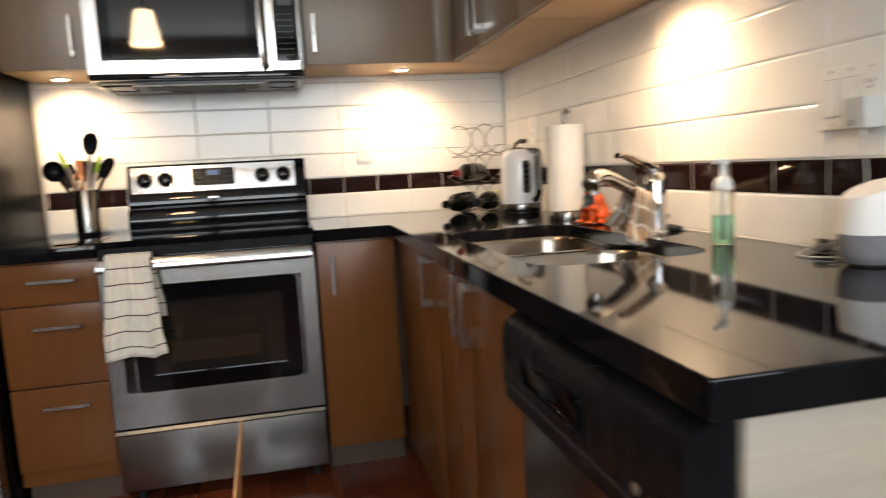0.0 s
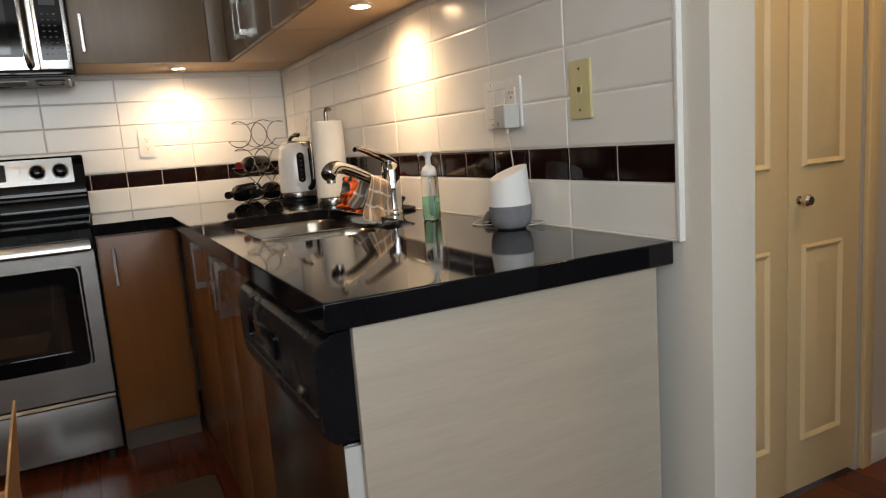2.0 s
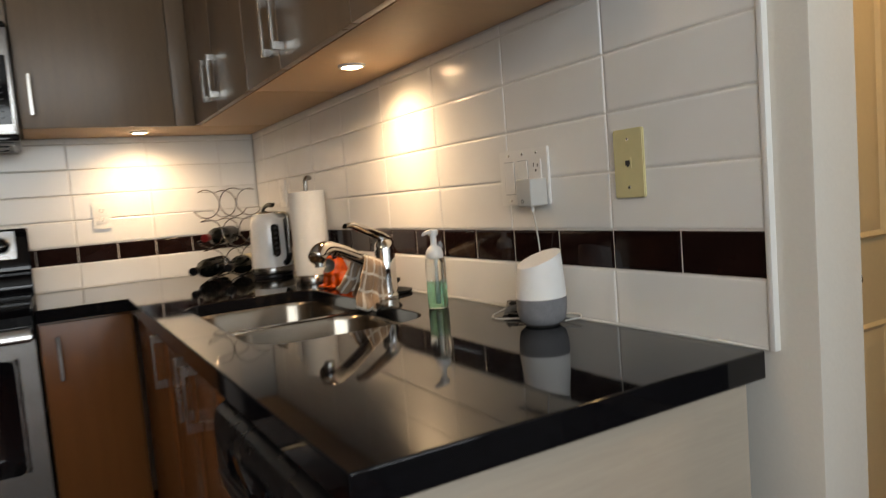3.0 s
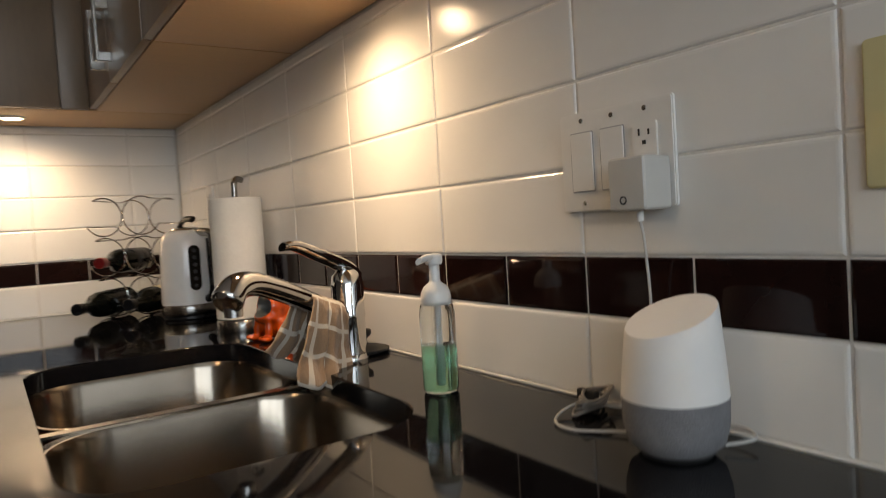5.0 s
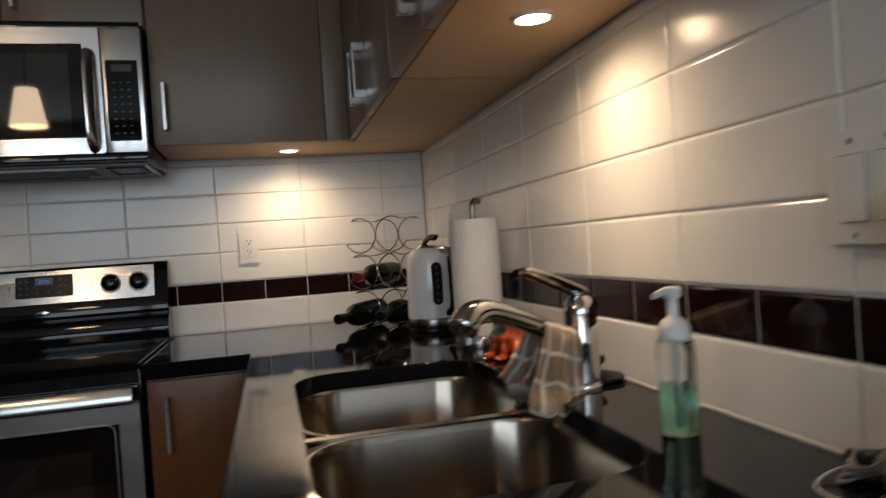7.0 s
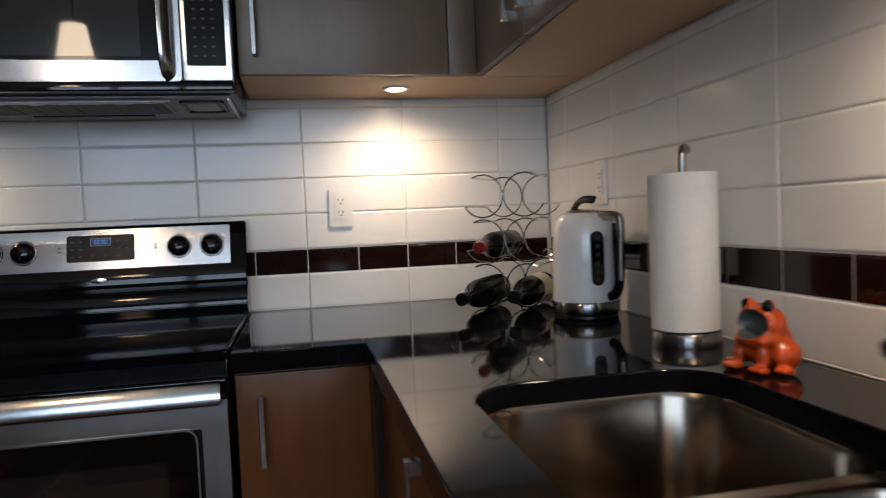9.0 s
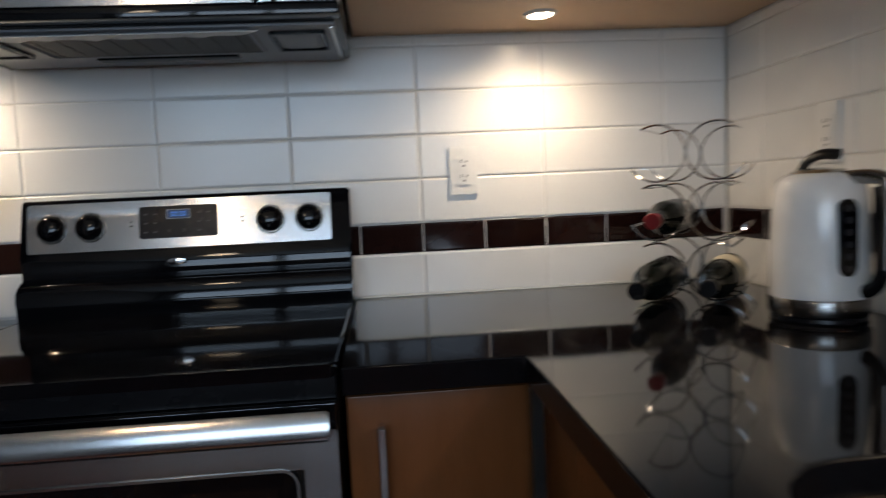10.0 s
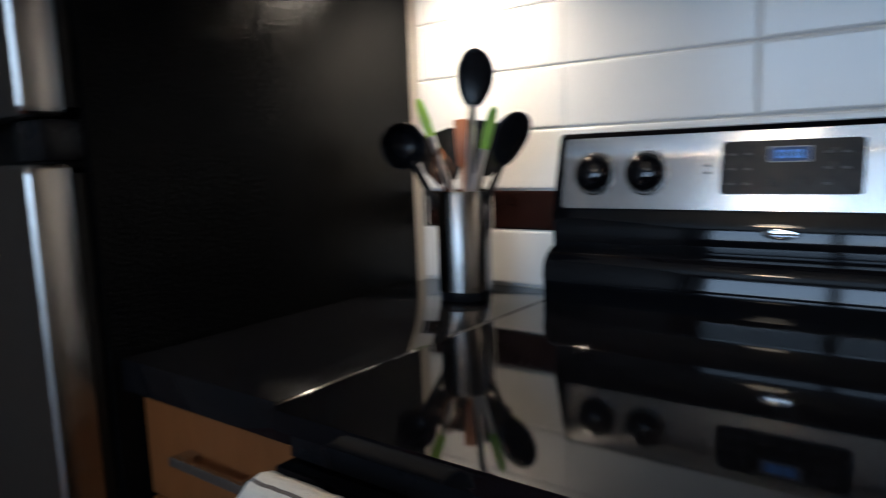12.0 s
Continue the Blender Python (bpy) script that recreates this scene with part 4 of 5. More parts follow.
def electric_kettle():
    unit = thing("electric_kettle", "white electric kettle with steel handle on its base", "kettle", (-0.115, -0.528, CT), -68)
    part("power_base", lathe([(0, 0), (0.074, 0), (0.076, 0.003), (0.075, 0.009), (0.070, 0.0115), (0, 0.0115)], 40), M_MATT, unit, "black power base")
    body = part("body", lathe([(0, 0.040), (0.078, 0.040), (0.079, 0.046), (0.0775, 0.110), (0.0750, 0.180), (0.0720, 0.214), (0.0660, 0.234), (0.056, 0.244), (0.046, 0.248), (0, 0.249)], 48), M_CERAM, unit, "glossy white enamel body")
    part("steel_band", lathe([(0, 0.012), (0.077, 0.012), (0.0798, 0.016), (0.0798, 0.038), (0.078, 0.041), (0, 0.041)], 48), M_STEEL, unit, "steel base band")
    part("lid", lathe([(0, 0.2482), (0.045, 0.2482), (0.041, 0.253), (0.012, 0.257), (0, 0.257)], 32), M_NICKEL, body)
    part("lid_lever", tube(curve_points([(-0.034, 0, 0.251), (-0.018, 0, 0.270), (0.006, 0, 0.279), (0.034, 0, 0.277)], 16), 0.0075, steps=10, flat=1.5), M_MATT, body, "black lid lever")
    part("handle", tube(curve_points([(0.046, 0, 0.238), (0.080, 0, 0.239), (0.103, 0, 0.236), (0.111, 0, 0.226), (0.111, 0, 0.18), (0.110, 0, 0.13), (0.109, 0, 0.092)], 40), 0.0105, steps=14, flat=1.25), M_STEEL, unit, "steel handle with black grip")
    part("grip", tube(curve_points([(0.103, 0, 0.222), (0.104, 0, 0.16), (0.106, 0, 0.095), (0.100, 0, 0.070), (0.086, 0, 0.056), (0.068, 0, 0.054)], 30), 0.0115, steps=12), M_MATT, unit, "black inner grip")
    aside = Matrix.Rotation(radians(-24), 4, "Z")
    bm = slab(rounded_rect(-0.015, 0.080, 0.015, 0.205, 0.0148), 0.070, 0.0805, "x", 0.002)
    bm.transform(aside)
    panel = part("switch_panel", bm, M_BLACK, unit, "black temperature panel")
    for k in range(6):
        bm = lathe([(0, 0), (0.0055, 0), (0.005, 0.0012), (0, 0.0014)], 14)
        bm.transform(aside @ Matrix.Translation((0.0806, 0, 0.093 + k * 0.0195)) @ Matrix.Rotation(radians(90), 4, "Y"))
        part("button", bm, M_GREY, panel)
    bm = lathe([(0, 0), (0.016, 0), (0.010, 0.03), (0, 0.032)], 16)
    bm.transform(Matrix.Translation((-0.055, 0, 0.205)) @ Matrix.Rotation(radians(-70), 4, "Y"))
    part("spout", bm, M_CERAM, body)
    return unit


electric_kettle()


def towel_roll():
    unit = thing("paper_towel_holder", "steel paper towel holder with a full white roll", "paper towel holder", (-0.092, -0.922, CT))
    part("base", lathe([(0, 0), (0.062, 0), (0.063, 0.004), (0.063, 0.022), (0.060, 0.027), (0, 0.028)], 48), M_STEEL, unit, "brushed steel weighted base")
    part("rod", tube(curve_points([(0, 0, 0.02), (0, 0, 0.20), (0, 0, 0.332), (0.003, 0.003, 0.350), (0.012, 0.012, 0.360), (0.026, 0.024, 0.358)], 40), 0.0075, steps=12), M_STEEL, unit, "bent steel rod")
    rng = random.Random(3)
    bm = bmesh.new()
    steps = 64
    prof = [(0.020, 0.310), (0.020, 0.3125), (0.0590, 0.3125), (0.0605, 0.3105), (0.0605, 0.031), (0.0590, 0.0295), (0.020, 0.0295)]
    lathe(prof, steps, bm)
    for v in bm.verts:
        a = math.atan2(v.co.y, v.co.x)
        v.co.xy *= 1 + 0.006 * math.sin(a * 3 + 1) 
    part("paper_roll", bm, M_PAPER, unit, "white quilted paper roll")
    return unit


towel_roll()


def skin_of(solid, lo, hi, step):
    """A closed skin round the points where solid(x, y, z) is below zero, one corner for each cell that it crosses."""
    counts = [int((b - a) / step) + 2 for a, b in zip(lo, hi)]
    axes = [np.array([a + step * i for i in range(n)]) for a, n in zip(lo, counts)]
    field = solid(*np.meshgrid(*axes, indexing="ij"))
    bm = bmesh.new()
    corner = {}
    steps = [(i, j, k) for i in (0, 1) for j in (0, 1) for k in (0, 1)]
    pairs = [(a, b) for a in steps for b in steps if sum(b) - sum(a) == 1 and all(q >= p for p, q in zip(a, b))]
    inside = field < 0
    for cell in np.argwhere(np.ones([n - 1 for n in counts], bool)):
        i, j, k = (int(c) for c in cell)
        block = inside[i:i + 2, j:j + 2, k:k + 2]
        if block.all() or not block.any():
            continue
        cuts = []
        for a, b in pairs:
            fa, fb = field[i + a[0], j + a[1], k + a[2]], field[i + b[0], j + b[1], k + b[2]]
            if (fa < 0) != (fb < 0):
                cuts.append(Vector(a).lerp(Vector(b), float(fa / (fa - fb))))
        mid = sum(cuts, Vector()) / len(cuts)
        corner[i, j, k] = bm.verts.new((lo[0] + step * (i + mid.x), lo[1] + step * (j + mid.y), lo[2] + step * (k + mid.z)))
    for axis in range(3):
        u, v = [a for a in range(3) if a != axis]
        near = np.take(inside, range(counts[axis] - 1), axis)
        far = np.take(inside, range(1, counts[axis]), axis)
        for cell in np.argwhere(near != far):
            cell = [int(c) for c in cell]
            ring = []
            for du, dv in ((0, 0), (1, 0), (1, 1), (0, 1)):
                at = list(cell)
                at[u] -= du
                at[v] -= dv
                ring.append(corner.get(tuple(at)))
            if all(ring):
                bm.faces.new(ring)
    return bm


def frog_holder():
    """A squat glazed frog with a wide open mouth, one mesh. It looks along minus x."""
    def ball(x, y, z, c, r):
        d = np.sqrt(((x - c[0]) / r[0]) ** 2 + ((y - c[1]) / r[1]) ** 2 + ((z - c[2]) / r[2]) ** 2)
        return (d - 1) * min(r)

    def join(a, b, k):
        h = np.clip(0.5 + 0.5 * (b - a) / k, 0, 1)
        return b + (a - b) * h - k * h * (1 - h)

    def solid(x, y, z):
        d = ball(x, y, z, (0.016, 0, 0.036), (0.040, 0.042, 0.038))
        d = join(d, ball(x, y, z, (0.000, 0, 0.076), (0.037, 0.040, 0.034)), 0.018)
        d = join(d, ball(x, y, z, (-0.022, 0, 0.052), (0.020, 0.034, 0.012)), 0.012)
        for side in (-1, 1):
            d = join(d, ball(x, y, z, (-0.008, side * 0.021, 0.107), (0.012, 0.011, 0.012)), 0.008)
            d = join(d, ball(x, y, z, (0.012, side * 0.041, 0.026), (0.028, 0.016, 0.024)), 0.008)
            d = join(d, ball(x, y, z, (-0.028, side * 0.024, 0.022), (0.009, 0.010, 0.022)), 0.008)
            for toe in (-1, 0, 1):
                d = join(d, ball(x, y, z, (-0.040, side * 0.027 + toe * 0.010, 0.006), (0.013, 0.0055, 0.006)), 0.004)
                d = join(d, ball(x, y, z, (-0.010, side * 0.052 + toe * 0.008, 0.006), (0.014, 0.005, 0.006)), 0.004)
        hollow = ball(x, y, z, (-0.034, 0, 0.078), (0.035, 0.033, 0.024))
        return np.maximum(d, -hollow)

    bm = skin_of(solid, (-0.062, -0.076, -0.004), (0.064, 0.076, 0.126), 0.0032)
    for f in bm.faces:
        x, y, z = f.calc_center_median()
        if math.dist((x, abs(y), z), (-0.016, 0.024, 0.110)) < 0.0105:
            f.material_index = 1
        elif x < 0.004 and ((x + 0.034) / 0.0360) ** 2 + (y / 0.0340) ** 2 + ((z - 0.078) / 0.0250) ** 2 < 1:
            f.material_index = 2
    bmesh.ops.transform(bm, matrix=pose(-0.098, -1.142, CT, 0, 0, 12) @ Matrix.Scale(0.90, 4), verts=bm.verts)
    low = min(v.co.z for v in bm.verts)
    bmesh.ops.translate(bm, vec=(0, 0, CT + 0.0003 - low), verts=bm.verts)
    ob = part("frog_figurine", bm, [M_ORANGE, M_BLACK, surface("grey_glaze", (0.07, 0.08, 0.08), 0.3, vary=0.2)])
    return tagged(ob, "orange glazed ceramic frog scrubber holder, mouth open", "figurine")


frog_holder()

# ---- wine rack and bottles ----
RU = Vector((0.82, -0.57, 0))
RW = Vector((-0.57, -0.82, 0))
RC = Vector((-0.190, -0.222, CT))


def wine_rack():
    unit = thing("wine_rack", "chrome wire wine rack of curved hoops", "wine rack")
    rad = 0.0575
    for off in (-0.092, 0.092):
        for zc in (0.303, 0.182, 0.061):
            for s in (-1, 1):
                angles = [radians(-152 + 270 * i / 40) for i in range(41)]
                pts = [RC + RW * off + RU * s * (rad * math.cos(a) - rad - 0.0012) + Vector((0, 0, zc + rad * math.sin(a))) for a in angles]
                part("hoop", tube(pts, 0.0021, steps=8), M_CHROME, unit)
    for zc in (0.303, 0.182, 0.061):
        for s in (-1, 1):
            for a in (-152, 118):
                u = s * (rad * math.cos(radians(a)) - rad - 0.0012)
                z = zc + rad * math.sin(radians(a))
                part("cross_bar", tube([RC + RW * -0.0925 + RU * u + Vector((0, 0, z)), RC + RW * 0.0925 + RU * u + Vector((0, 0, z))], 0.0021, steps=8), M_CHROME, unit)
    for s in (-1, 1):
        part("foot_bar", tube([RC + RW * -0.094 + RU * s * 0.058 + Vector((0, 0, 0.0028)), RC + RW * 0.094 + RU * s * 0.058 + Vector((0, 0, 0.0028))], 0.0026, steps=8), M_CHROME, unit)
    return unit


def wine_bottle(side, z, label, foil, shift=0.0):
    unit = thing("wine_bottle", label, "bottle", group="bottles in the rack")
    m = Matrix.Translation(RC + RU * side + Vector((0, 0, z)) + RW * (shift - 0.125)) @ RW.to_track_quat("Z", "Y").to_matrix().to_4x4()
    bm = lathe([(0, 0.004), (0.030, 0.0), (0.0375, 0.006), (0.0375, 0.170), (0.034, 0.190), (0.020, 0.212), (0.0145, 0.228), (0.0138, 0.252), (0.0138, 0.274)], 32)
    bm.transform(m)
    part("glass", bm, M_BOTTLE, unit, "dark green glass")
    bm = lathe([(0.0142, 0.262), (0.0150, 0.264), (0.0150, 0.284), (0.0165, 0.286), (0.0165, 0.296), (0.0145, 0.298), (0, 0.298)], 24)
    bm.transform(m)
    part("foil_cap", bm, foil, unit)
    bm = lathe([(0.0379, 0.035), (0.0381, 0.036), (0.0381, 0.125), (0.0379, 0.126)], 32)
    bm.transform(m)
    part("paper_label", bm, M_LABEL if side > 0 else M_MATT, unit)
    return unit


wine_rack()
wine_bottle(-0.0585, 0.0455, "dark wine bottle with black cap lying in the rack", M_MATT, 0.105)
wine_bottle(0.0585, 0.0455, "dark wine bottle with cream label lying in the rack", M_MATT, 0.05)
wine_bottle(-0.0585, 0.1665, "dark wine bottle with red foil cap in the rack", M_CORKRED, -0.035)


# ---- wall plates ----
def plate_body(w, h):
    bm = slab(rounded_rect(-w / 2, -h / 2, w / 2, h / 2, 0.004, 3), -0.006, 0.0, "y", 0.0015)
    return bm


def socket_face(unit, x):
    part("socket_insert", slab(rounded_rect(x - 0.0165, -0.0335, x + 0.0165, 0.0335, 0.003, 3), -0.0085, -0.0062, "y", 0.0006), M_WHITE, unit)
    for zc in (-0.017, 0.018):
        for dx, h in ((-0.0064, 0.0075), (0.0064, 0.006)):
            part("slot", box((x + dx - 0.0011, -0.0092, zc + 0.001), (x + dx + 0.0011, -0.0086, zc + 0.001 + h)), M_INK, unit)
        part("earth_hole", box((x - 0.0022, -0.0092, zc - 0.0085), (x + 0.0022, -0.0086, zc - 0.0042)), M_INK, unit)


def screw(unit, x, z):
    bm = lathe([(0, 0), (0.0032, 0), (0.0028, 0.001), (0, 0.0012)], 12)
    bm.transform(Matrix.Translation((x, -0.0060, z)) @ Matrix.Rotation(radians(90), 4, "X"))
    part("screw", bm, M_NICKEL, unit)


def wall_outlet(at, turn):
    unit = thing("wall_outlet", "white duplex wall outlet on the tiles", "outlet", at, turn)
    part("cover_plate", plate_body(0.070, 0.115), M_WHITE, unit)
    socket_face(unit, 0.0)
    part("test_button", box((-0.005, -0.0095, -0.0012), (0.005, -0.0086, 0.0022)), M_WHITE, unit)
    return unit


wall_outlet((-0.656, -0.0005, 1.207), 0)
wall_outlet((-0.0005, -0.392, 1.238), -90)


def switch_bank():
    unit = thing("switch_bank", "white three-gang plate with rocker switches and outlet", "switch", (-0.0005, -2.020, 1.199), -90)
    part("cover_plate", plate_body(0.163, 0.116), M_WHITE, unit)
    for x in (-0.046, 0.0):
        prof = [(-0.0062, -0.0335), (-0.0062, 0.0335), (-0.0088, 0.0335), (-0.0074, 0.0), (-0.0080, -0.0335)]
        bm = slab(prof, x - 0.0165, x + 0.0165, "x", 0.0005)
        # Grey slab stands in for the shaded gap round the rocker.
        part("rocker_gap_shade", slab(rounded_rect(x - 0.0182, -0.0352, x + 0.0182, 0.0352, 0.002, 2), -0.0066, -0.0061, "y"), M_MARK, unit)
        part("rocker", bm, M_WHITE, unit)
    socket_face(unit, 0.046)
    for x in (-0.046, 0.0, 0.046):
        for z in (-0.048, 0.048):
            screw(unit, x, z)
    return unit


switch_bank()


def plug_adapter():
    unit = thing("plug_adapter", "white square plug adapter in the outlet", "adapter", (-0.010, -2.075, 1.168), -90)
    part("case", box((-0.024, -0.042, -0.029), (0.024, 0.0005, 0.026), 0.005, seg=3), M_DULL, unit)
    part("printed_mark", lathe_ring(0.0045, 0.0030), M_GREY, unit)
    part("strain_relief", tube([(-0.002, -0.020, -0.029), (-0.002, -0.020, -0.040)], 0.004, steps=10), M_WHITE, unit)
    return unit


def lathe_ring(r1, r2):
    bm = lathe([(r2, 0), (r1, 0), (r1, 0.0004), (r2, 0.0004), (r2, 0)], 20)
    bm.transform(Matrix.Translation((-0.004, -0.0420, -0.018)) @ Matrix.Rotation(radians(90), 4, "X"))
    return bm


plug_adapter()


def phone_jack():
    unit = thing("wall_jack", "almond plastic phone jack plate on the tiles", "wall plate", (-0.0005, -2.315, 1.204), -90)
    part("cover_plate", plate_body(0.068, 0.118), M_ALMOND, unit)
    part("jack_rim", slab(rounded_rect(-0.0075, -0.0085, 0.0075, 0.0085, 0.001, 2), -0.0072, -0.0061, "y"), M_ALMOND, unit)
    bm = slab([(-0.0050, -0.0035), (-0.0022, -0.0035), (-0.0022, -0.0060), (0.0022, -0.0060), (0.0022, -0.0035), (0.0050, -0.0035), (0.0050, 0.0050), (-0.0050, 0.0050)], -0.0078, -0.0073, "y")
    part("socket_hole", bm, M_INK, unit, "small dark jack opening")
    for z in (-0.041, 0.041):
        screw(unit, 0, z)
    return unit


phone_jack()


# ---- utensils ----
CR = Vector((-1.786, -0.122, CT))


def utensil_crock():
    unit = thing("utensil_crock", "brushed steel utensil crock on the counter", "crock", CR)
    part("cup", lathe([(0, 0.014), (0.043, 0.014), (0.045, 0.016), (0.045, 0.179), (0.0438, 0.181), (0.0425, 0.179), (0.0425, 0.018), (0, 0.018)], 44), M_STEEL, unit, "brushed steel cup")
    part("foot", lathe([(0, 0), (0.042, 0), (0.0435, 0.003), (0.0435, 0.0135), (0, 0.0135)], 40), M_MATT, unit, "black base ring")
    return unit


utensil_crock()


def utensil(name, label, category, foot, top, head, grip, mats):
    """A utensil standing in the crock: its shaft runs from foot to top, its head sits at the top."""
    unit = thing(name, label, category, group="utensils in the crock")
    a, b = CR + Vector(foot), CR + Vector(top)
    d = (b - a).normalized()
    part("shaft", tube([a, a.lerp(b, 0.5), b], grip, steps=10, flat=1.6), mats[0], unit)
    front = Vector((0.6, -0.8, 0))
    front = (front - d * front.dot(d)).normalized()
    side = front.cross(d)
    m = Matrix.Translation(b) @ Matrix((side, front, d)).transposed().to_4x4()
    bm = bmesh.new()
    if head == "spoon":
        bmesh.ops.create_uvsphere(bm, u_segments=20, v_segments=14, radius=1)
        for v in bm.verts:
            w = v.co.z
            v.co = Vector((v.co.x * (0.029 + 0.004 * w), v.co.y * 0.007 - 0.010 * (1 - w * w), w * 0.046 + 0.040))
    elif head == "ladle":
        bmesh.ops.create_uvsphere(bm, u_segments=20, v_segments=14, radius=0.040)
        bmesh.ops.delete(bm, geom=[v for v in bm.verts if v.co.y > 0.010], context="VERTS")
        for v in bm.verts:
            v.co.z += 0.030
    elif head == "blade":
        box((-0.012, -0.003, -0.004), (0.012, 0.003, 0.075), 0.003, bm)
    elif head == "tip":
        bm.free()
        side_line = [(0.0050, -0.012), (0.0062, 0.0), (0.0080, 0.012), (0.0068, 0.020), (0.0085, 0.028), (0.0068, 0.036), (0.0080, 0.046), (0.0060, 0.060), (0.0025, 0.068)]
        bm = slab(side_line + [(-u, v) for u, v in reversed(side_line)], -0.003, 0.003, "y", 0.001)
    elif head == "turner":
        bm.free()
        bm = slab([(-0.016, 0.0), (0.016, 0.0), (0.036, 0.030), (0.037, 0.085), (0.030, 0.092), (-0.030, 0.092), (-0.037, 0.085), (-0.036, 0.030)], -0.002, 0.002, "y", 0.001)
    else:
        for k in range(5):
            t = math.pi * k / 5
            pts = [Vector((0.020 * math.sin(math.pi * s) * math.cos(t), 0.020 * math.sin(math.pi * s) * math.sin(t), 0.075 * s)) for s in [i / 10 for i in range(11)]]
            tube(pts, 0.0014, bm, 6)
    bm.transform(m @ Matrix.Rotation(radians(grip_turn(name, top)), 4, "Z"))
    ob = part("head", bm, mats[1], unit)
    if head == "ladle":
        th = ob.modifiers.new("sheet", "SOLIDIFY")
        th.thickness = 0.002
    return unit


def grip_turn(name, top):
    return 18 if top[0] > 0.05 else -12


utensil("serving_spoon", "black nylon serving spoon with steel handle", "spoon", (-0.01, 0.01, 0.03), (0.040, -0.022, 0.318), "spoon", 0.0068, (M_SATIN, M_MATT))
utensil("solid_spoon", "black nylon spoon leaning outwards", "spoon", (-0.024, 0.0, 0.03), (0.072, 0.010, 0.225), "spoon", 0.0055, (M_MATT, M_MATT))
utensil("soup_ladle", "black nylon soup ladle leaning on the crock rim", "ladle", (0.03, 0.0, 0.03), (-0.078, -0.035, 0.232), "ladle", 0.0060, (M_MATT, M_MATT))
utensil("green_tongs", "lime-tipped kitchen tongs arm with steel shaft", "tongs", (0.02, 0.02, 0.03), (-0.056, -0.008, 0.272), "tip", 0.0062, (M_SATIN, M_GREENP))
utensil("green_tongs", "lime-tipped kitchen tongs arm with steel shaft", "tongs", (-0.02, -0.01, 0.03), (0.050, -0.008, 0.248), "tip", 0.0062, (M_SATIN, M_GREENP))
utensil("wooden_spatula", "orange-brown wooden spatula in the crock", "spatula", (0.0, 0.024, 0.03), (-0.014, 0.026, 0.225), "blade", 0.006, (M_WOOD, M_WOOD))
utensil("wire_whisk", "small wire whisk with a copper tone", "whisk", (0.02, -0.02, 0.03), (-0.004, -0.034, 0.178), "whisk", 0.004, (M_NICKEL, M_COPPER))
utensil("black_turner", "black nylon turner with a broad blade", "turner", (0.0, -0.02, 0.03), (0.014, 0.034, 0.205), "turner", 0.006, (M_MATT, M_MATT))
utensil("slotted_turner", "black nylon turner leaning towards the fridge", "turner", (0.02, 0.0, 0.03), (-0.046, 0.022, 0.195), "turner", 0.006, (M_MATT, M_MATT))


# ---- floor things ----
def cardboard_box():
    unit = thing("cardboard_box", "open corrugated cardboard box on the floor", "box")
    x0, y0, x1, y1, h, t = -1.600, -2.020, -1.165, -1.560, 0.36, 0.005
    for lo, hi in (((x0, y0, 0), (x1, y0 + t, h)), ((x0, y1 - t, 0), (x1, y1, h)), ((x0, y0 + t, 0), (x0 + t, y1 - t, h)), ((x1 - t, y0 + t, 0), (x1, y1 - t, h))):
        part("side", box(lo, hi, 0.001), M_CARD, unit)
    part("bottom", box((x0 + t, y0 + t, 0), (x1 - t, y1 - t, t)), M_CARD, unit)
    bm = slab([(y0 + 0.01, h), (y1 - 0.01, h), (y1 - 0.02, h + 0.23), (y1 - 0.10, h + 0.20), (y0 + 0.05, h + 0.02)], x1 - t, x1, "x")
    bm.transform(Matrix.Translation((x1, 0, h)) @ Matrix.Rotation(radians(6), 4, "Y") @ Matrix.Translation((-x1, 0, -h)))
    part("flap", bm, M_CARD, unit, "standing cardboard flap")
    bm = slab([(x0 + 0.01, h), (x1 - 0.01, h), (x1 - 0.03, h + 0.16), (x0 + 0.03, h + 0.16)], y1 - t, y1, "y")
    bm.transform(Matrix.Translation((0, y1, h)) @ Matrix.Rotation(radians(-112), 4, "X") @ Matrix.Translation((0, -y1, -h)))
    part("flap", bm, M_CARD, unit)
    part("print", box((x1 - 0.0005, y0 + 0.10, 0.20), (x1 + 0.0006, y0 + 0.16, 0.30)), M_INK, unit)
    return unit


cardboard_box()
tagged(part("floor_mat", slab(rounded_rect(-1.120, -2.150, -0.660, -1.000, 0.02), 0.0005, 0.010, "z", 0.003), M_MAT), "thin brown kitchen floor mat", "mat")


def pendant_lamp():
    unit = thing("pendant_lamp", "lit pendant lamp with pale tapered shade", "lamp", (-1.77, -2.267, 1.940))
    sh = part("shade", lathe([(0.090, 0.0), (0.053, 0.20), (0.051, 0.20), (0.088, 0.0), (0.090, 0.0)], 36), M_SHADE, unit, "glowing fabric shade")
    part("cord", tube([(0, 0, 0.19), (0, 0, CEIL - 1.945)], 0.004, steps=8), M_MATT, unit)
    part("ceiling_cup", lathe([(0, CEIL - 1.9405), (0.045, CEIL - 1.9405), (0.040, CEIL - 1.965), (0, CEIL - 1.97)], 24), M_NICKEL, unit)
    part("spider", tube([(-0.052, 0, 0.195), (0.052, 0, 0.195)], 0.003, steps=6), M_NICKEL, unit)
    return unit


pendant_lamp()


# ---- tiles and planks, one by one ----
TILE_MESHES = {}


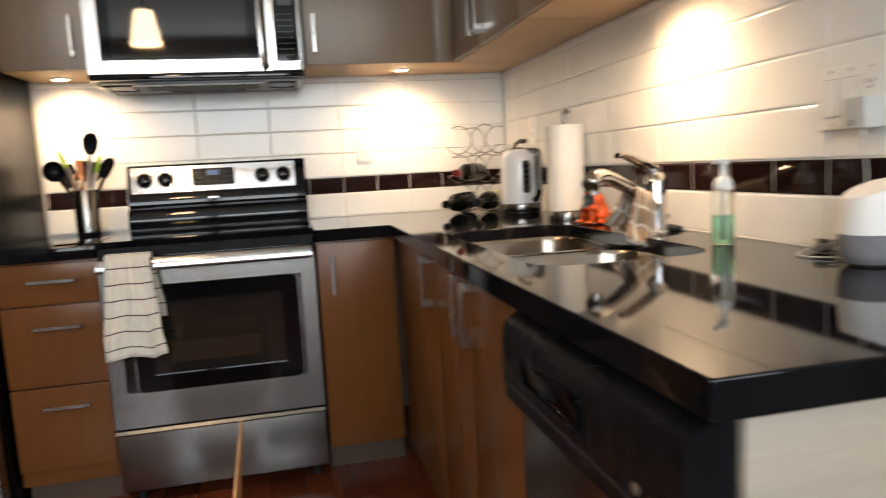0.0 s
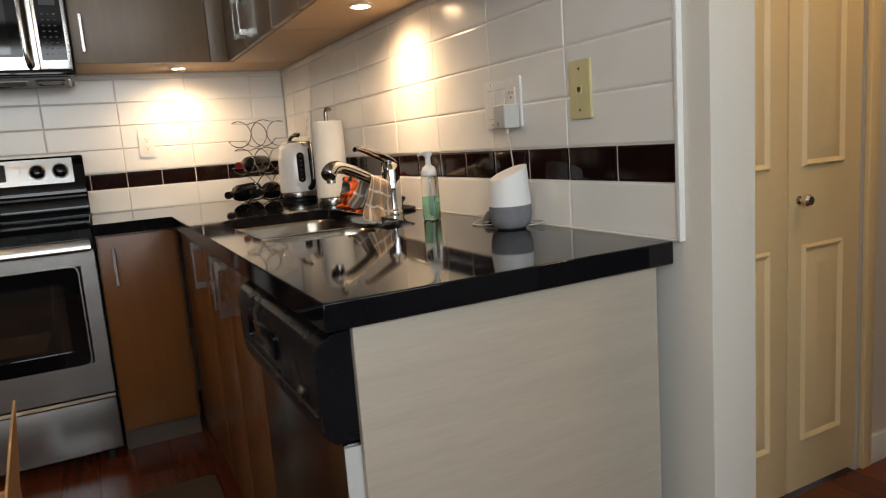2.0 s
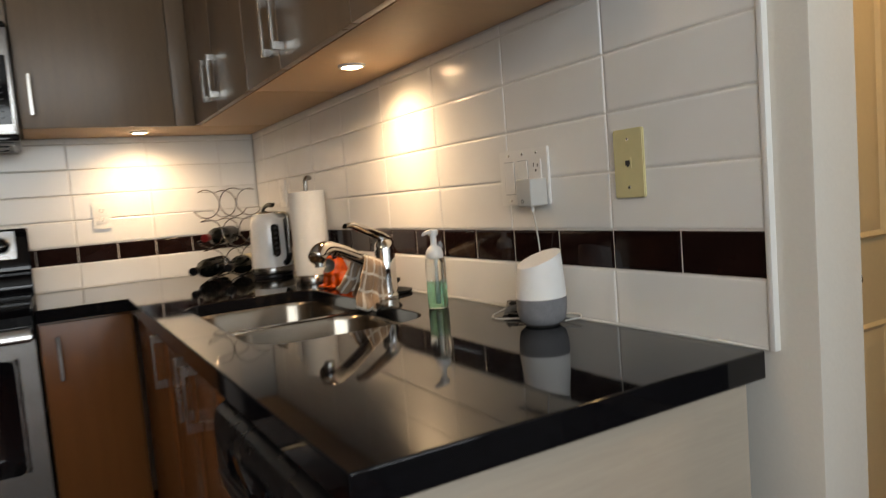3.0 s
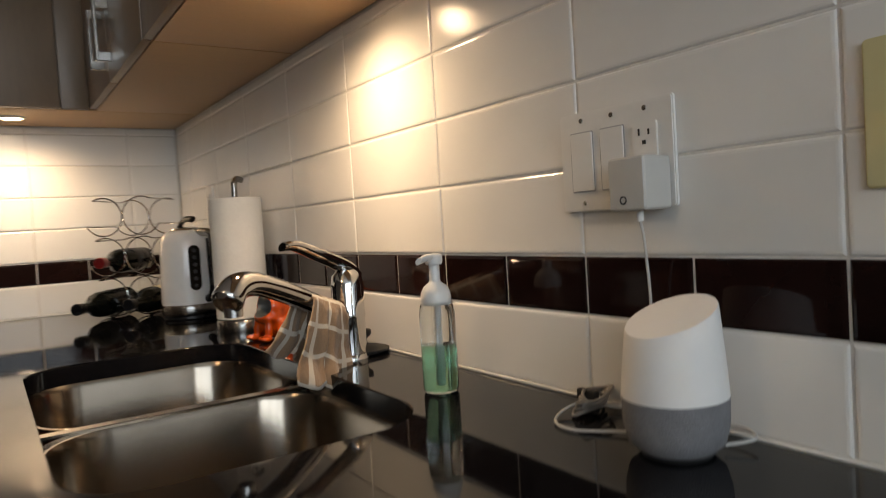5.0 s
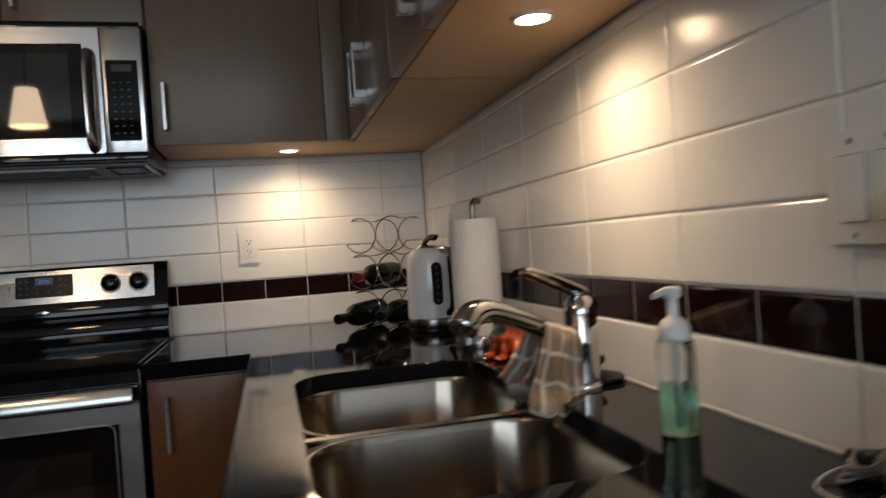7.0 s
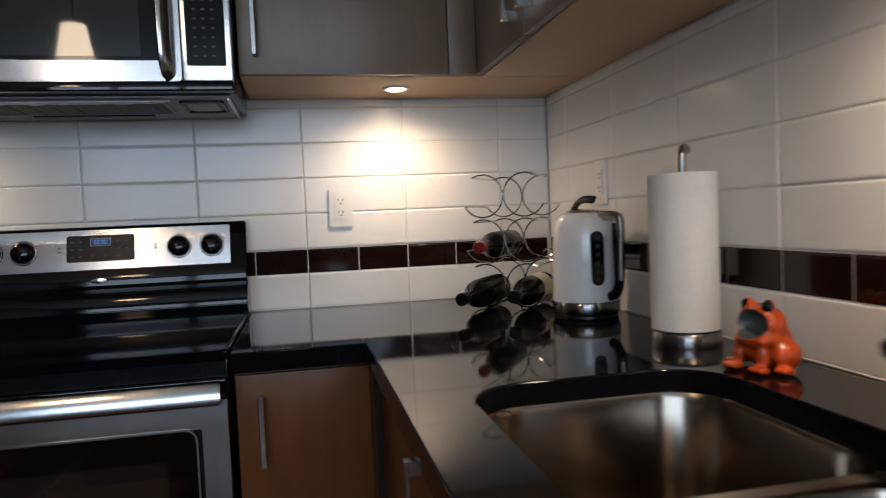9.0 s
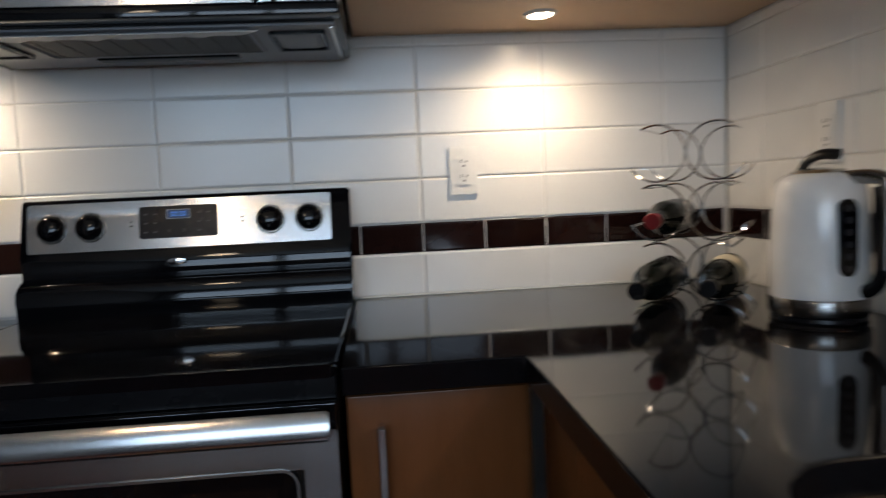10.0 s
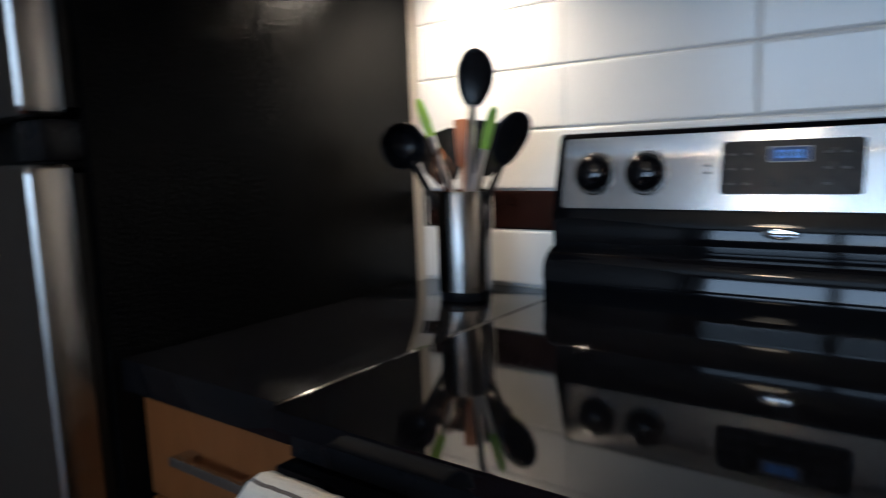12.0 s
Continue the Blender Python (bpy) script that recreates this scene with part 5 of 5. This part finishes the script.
def tile_mesh(w, h, material, face):
    """A glazed tile w by h with eased edges, its back on the wall. face: 'y' or 'x', the way it looks out along minus that axis."""
    key = (round(w, 4), round(h, 4), material.name, face)
    if key not in TILE_MESHES:
        bm = bmesh.new()
        rings = []
        for inset, out in ((0, 0.0), (0, 0.0062), (0.0008, 0.0073), (0.0022, 0.0081), (0.0048, 0.0085)):
            a, b = w / 2 - inset, h / 2 - inset
            rings.append([bm.verts.new((u, -out, v) if face == "y" else (-out, u, v)) for u, v in ((-a, -b), (a, -b), (a, b), (-a, b))])
        for p, q in zip(rings, rings[1:]):
            for i in range(4):
                bm.faces.new((p[i], p[(i + 1) % 4], q[(i + 1) % 4], q[i]))
        bm.faces.new(rings[-1])
        TILE_MESHES[key] = finish(bm, "tile", material, smooth=False)
    return TILE_MESHES[key]


def lay_tiles(parent, face, spans, z0, z1, material, rng, gap=0.0025):
    for a, b in spans:
        w, h = b - a - gap, z1 - z0 - gap
        if w < 0.006 or h < 0.006:
            continue
        ob = new("tile", tile_mesh(w, h, material, face))
        mid = (a + b) / 2
        wob = rng.uniform(-0.0003, 0.0003)
        tilt = (rng.uniform(-0.12, 0.12), rng.uniform(-0.12, 0.12))
        ob.parent = parent
        if face == "y":
            ob.matrix_basis = pose(mid, 0.0085 + wob, (z0 + z1) / 2, tilt[0], 0, tilt[1])
        else:
            ob.matrix_basis = pose(0.0085 + wob, mid, (z0 + z1) / 2, 0, tilt[0], tilt[1])


def spans_of(joints, lo, hi):
    marks = [lo] + [j for j in sorted(joints) if lo + 0.004 < j < hi - 0.004] + [hi]
    return list(zip(marks, marks[1:]))


ROWS_Z = [1.0885, 1.193, 1.2965, 1.3995, 1.5025, 1.6055]
rng = random.Random(11)
part("grout", box((-1.970, 0.0022, CT), (-0.0005, 0.0098, 1.66)), M_GROUT, wall_north)
part("grout", box((0.0022, -2.5615, CT), (0.0098, -0.0005, 1.66)), M_GROUT, wall_east)
north = [-0.160 - 0.3 * k for k in range(8)]
north_small = [-0.009 - 0.15 * k for k in range(15)]
east = [-2.5615 + 0.3 * k for k in range(10)]
east_small = [-2.5615 + 0.15 * k for k in range(19)]
for wall, face, lo, big, small in ((wall_north, "y", -1.970, north, north_small), (wall_east, "x", -2.5615, east, east_small)):
    lay_tiles(wall, face, spans_of(big, lo, -0.002), CT + 0.002, 1.017, M_TILE, rng)
    lay_tiles(wall, face, spans_of(small, lo, -0.002), 1.017, 1.0885, M_DARK, rng)
    for z0, z1 in zip(ROWS_Z, ROWS_Z[1:]):
        if z0 > 1.5 and face == "y":
            lay_tiles(wall, face, spans_of(big, lo, -0.002), z0, 1.5265, M_TILE, rng)
        elif z0 > 1.5:
            lay_tiles(wall, face, spans_of(big, -2.350, -0.002), z0, 1.5265, M_TILE, rng)
            lay_tiles(wall, face, spans_of(big, lo, -2.352), z0, z1, M_TILE, rng)
        else:
            lay_tiles(wall, face, spans_of(big, lo, -0.002), z0, z1, M_TILE, rng)

structure("caulk", box((-0.9225, -0.0025, CT + 0.0003), (-0.0025, 0.0015, CT + 0.0032), 0.001), M_TRIM, "thin white caulk line along the tiles", "trim")
structure("caulk", box((-0.0025, -2.5600, CT + 0.0003), (0.0015, -0.0030, CT + 0.0032), 0.001), M_TRIM, "thin white caulk line along the tiles", "trim")


@functools.cache
def plank_mesh(long):
    """A floor plank with eased edges."""
    bm = bmesh.new()
    rings = []
    for inset, z in ((0, -0.0115), (0, -0.0010), (0.0010, 0.0)):
        rings.append([bm.verts.new((u, v, z)) for u, v in ((inset, inset), (0.1243 - inset, inset), (0.1243 - inset, long - inset), (inset, long - inset))])
    for p, q in zip(rings, rings[1:]):
        for i in range(4):
            bm.faces.new((p[i], p[(i + 1) % 4], q[(i + 1) % 4], q[i]))
    bm.faces.new(rings[-1])
    return finish(bm, "plank", M_FLOOR, smooth=False)


for c in range(36):
    x = WEST + 0.125 * c
    far = -0.002 if x < -0.13 else -2.64 if x < 0.13 else -2.215
    near = SOUTH + 0.002
    y = near
    first = rng.choice((0.30, 0.52, 0.74, 0.96, 1.18))
    while y < far - 0.05:
        long = round(min(first if y == near else 1.2195, far - y), 3)
        ob = new("plank", plank_mesh(long))
        ob.parent = floor
        ob.matrix_basis = Matrix.Translation((x, y, 0.0))
        y += long + 0.0005
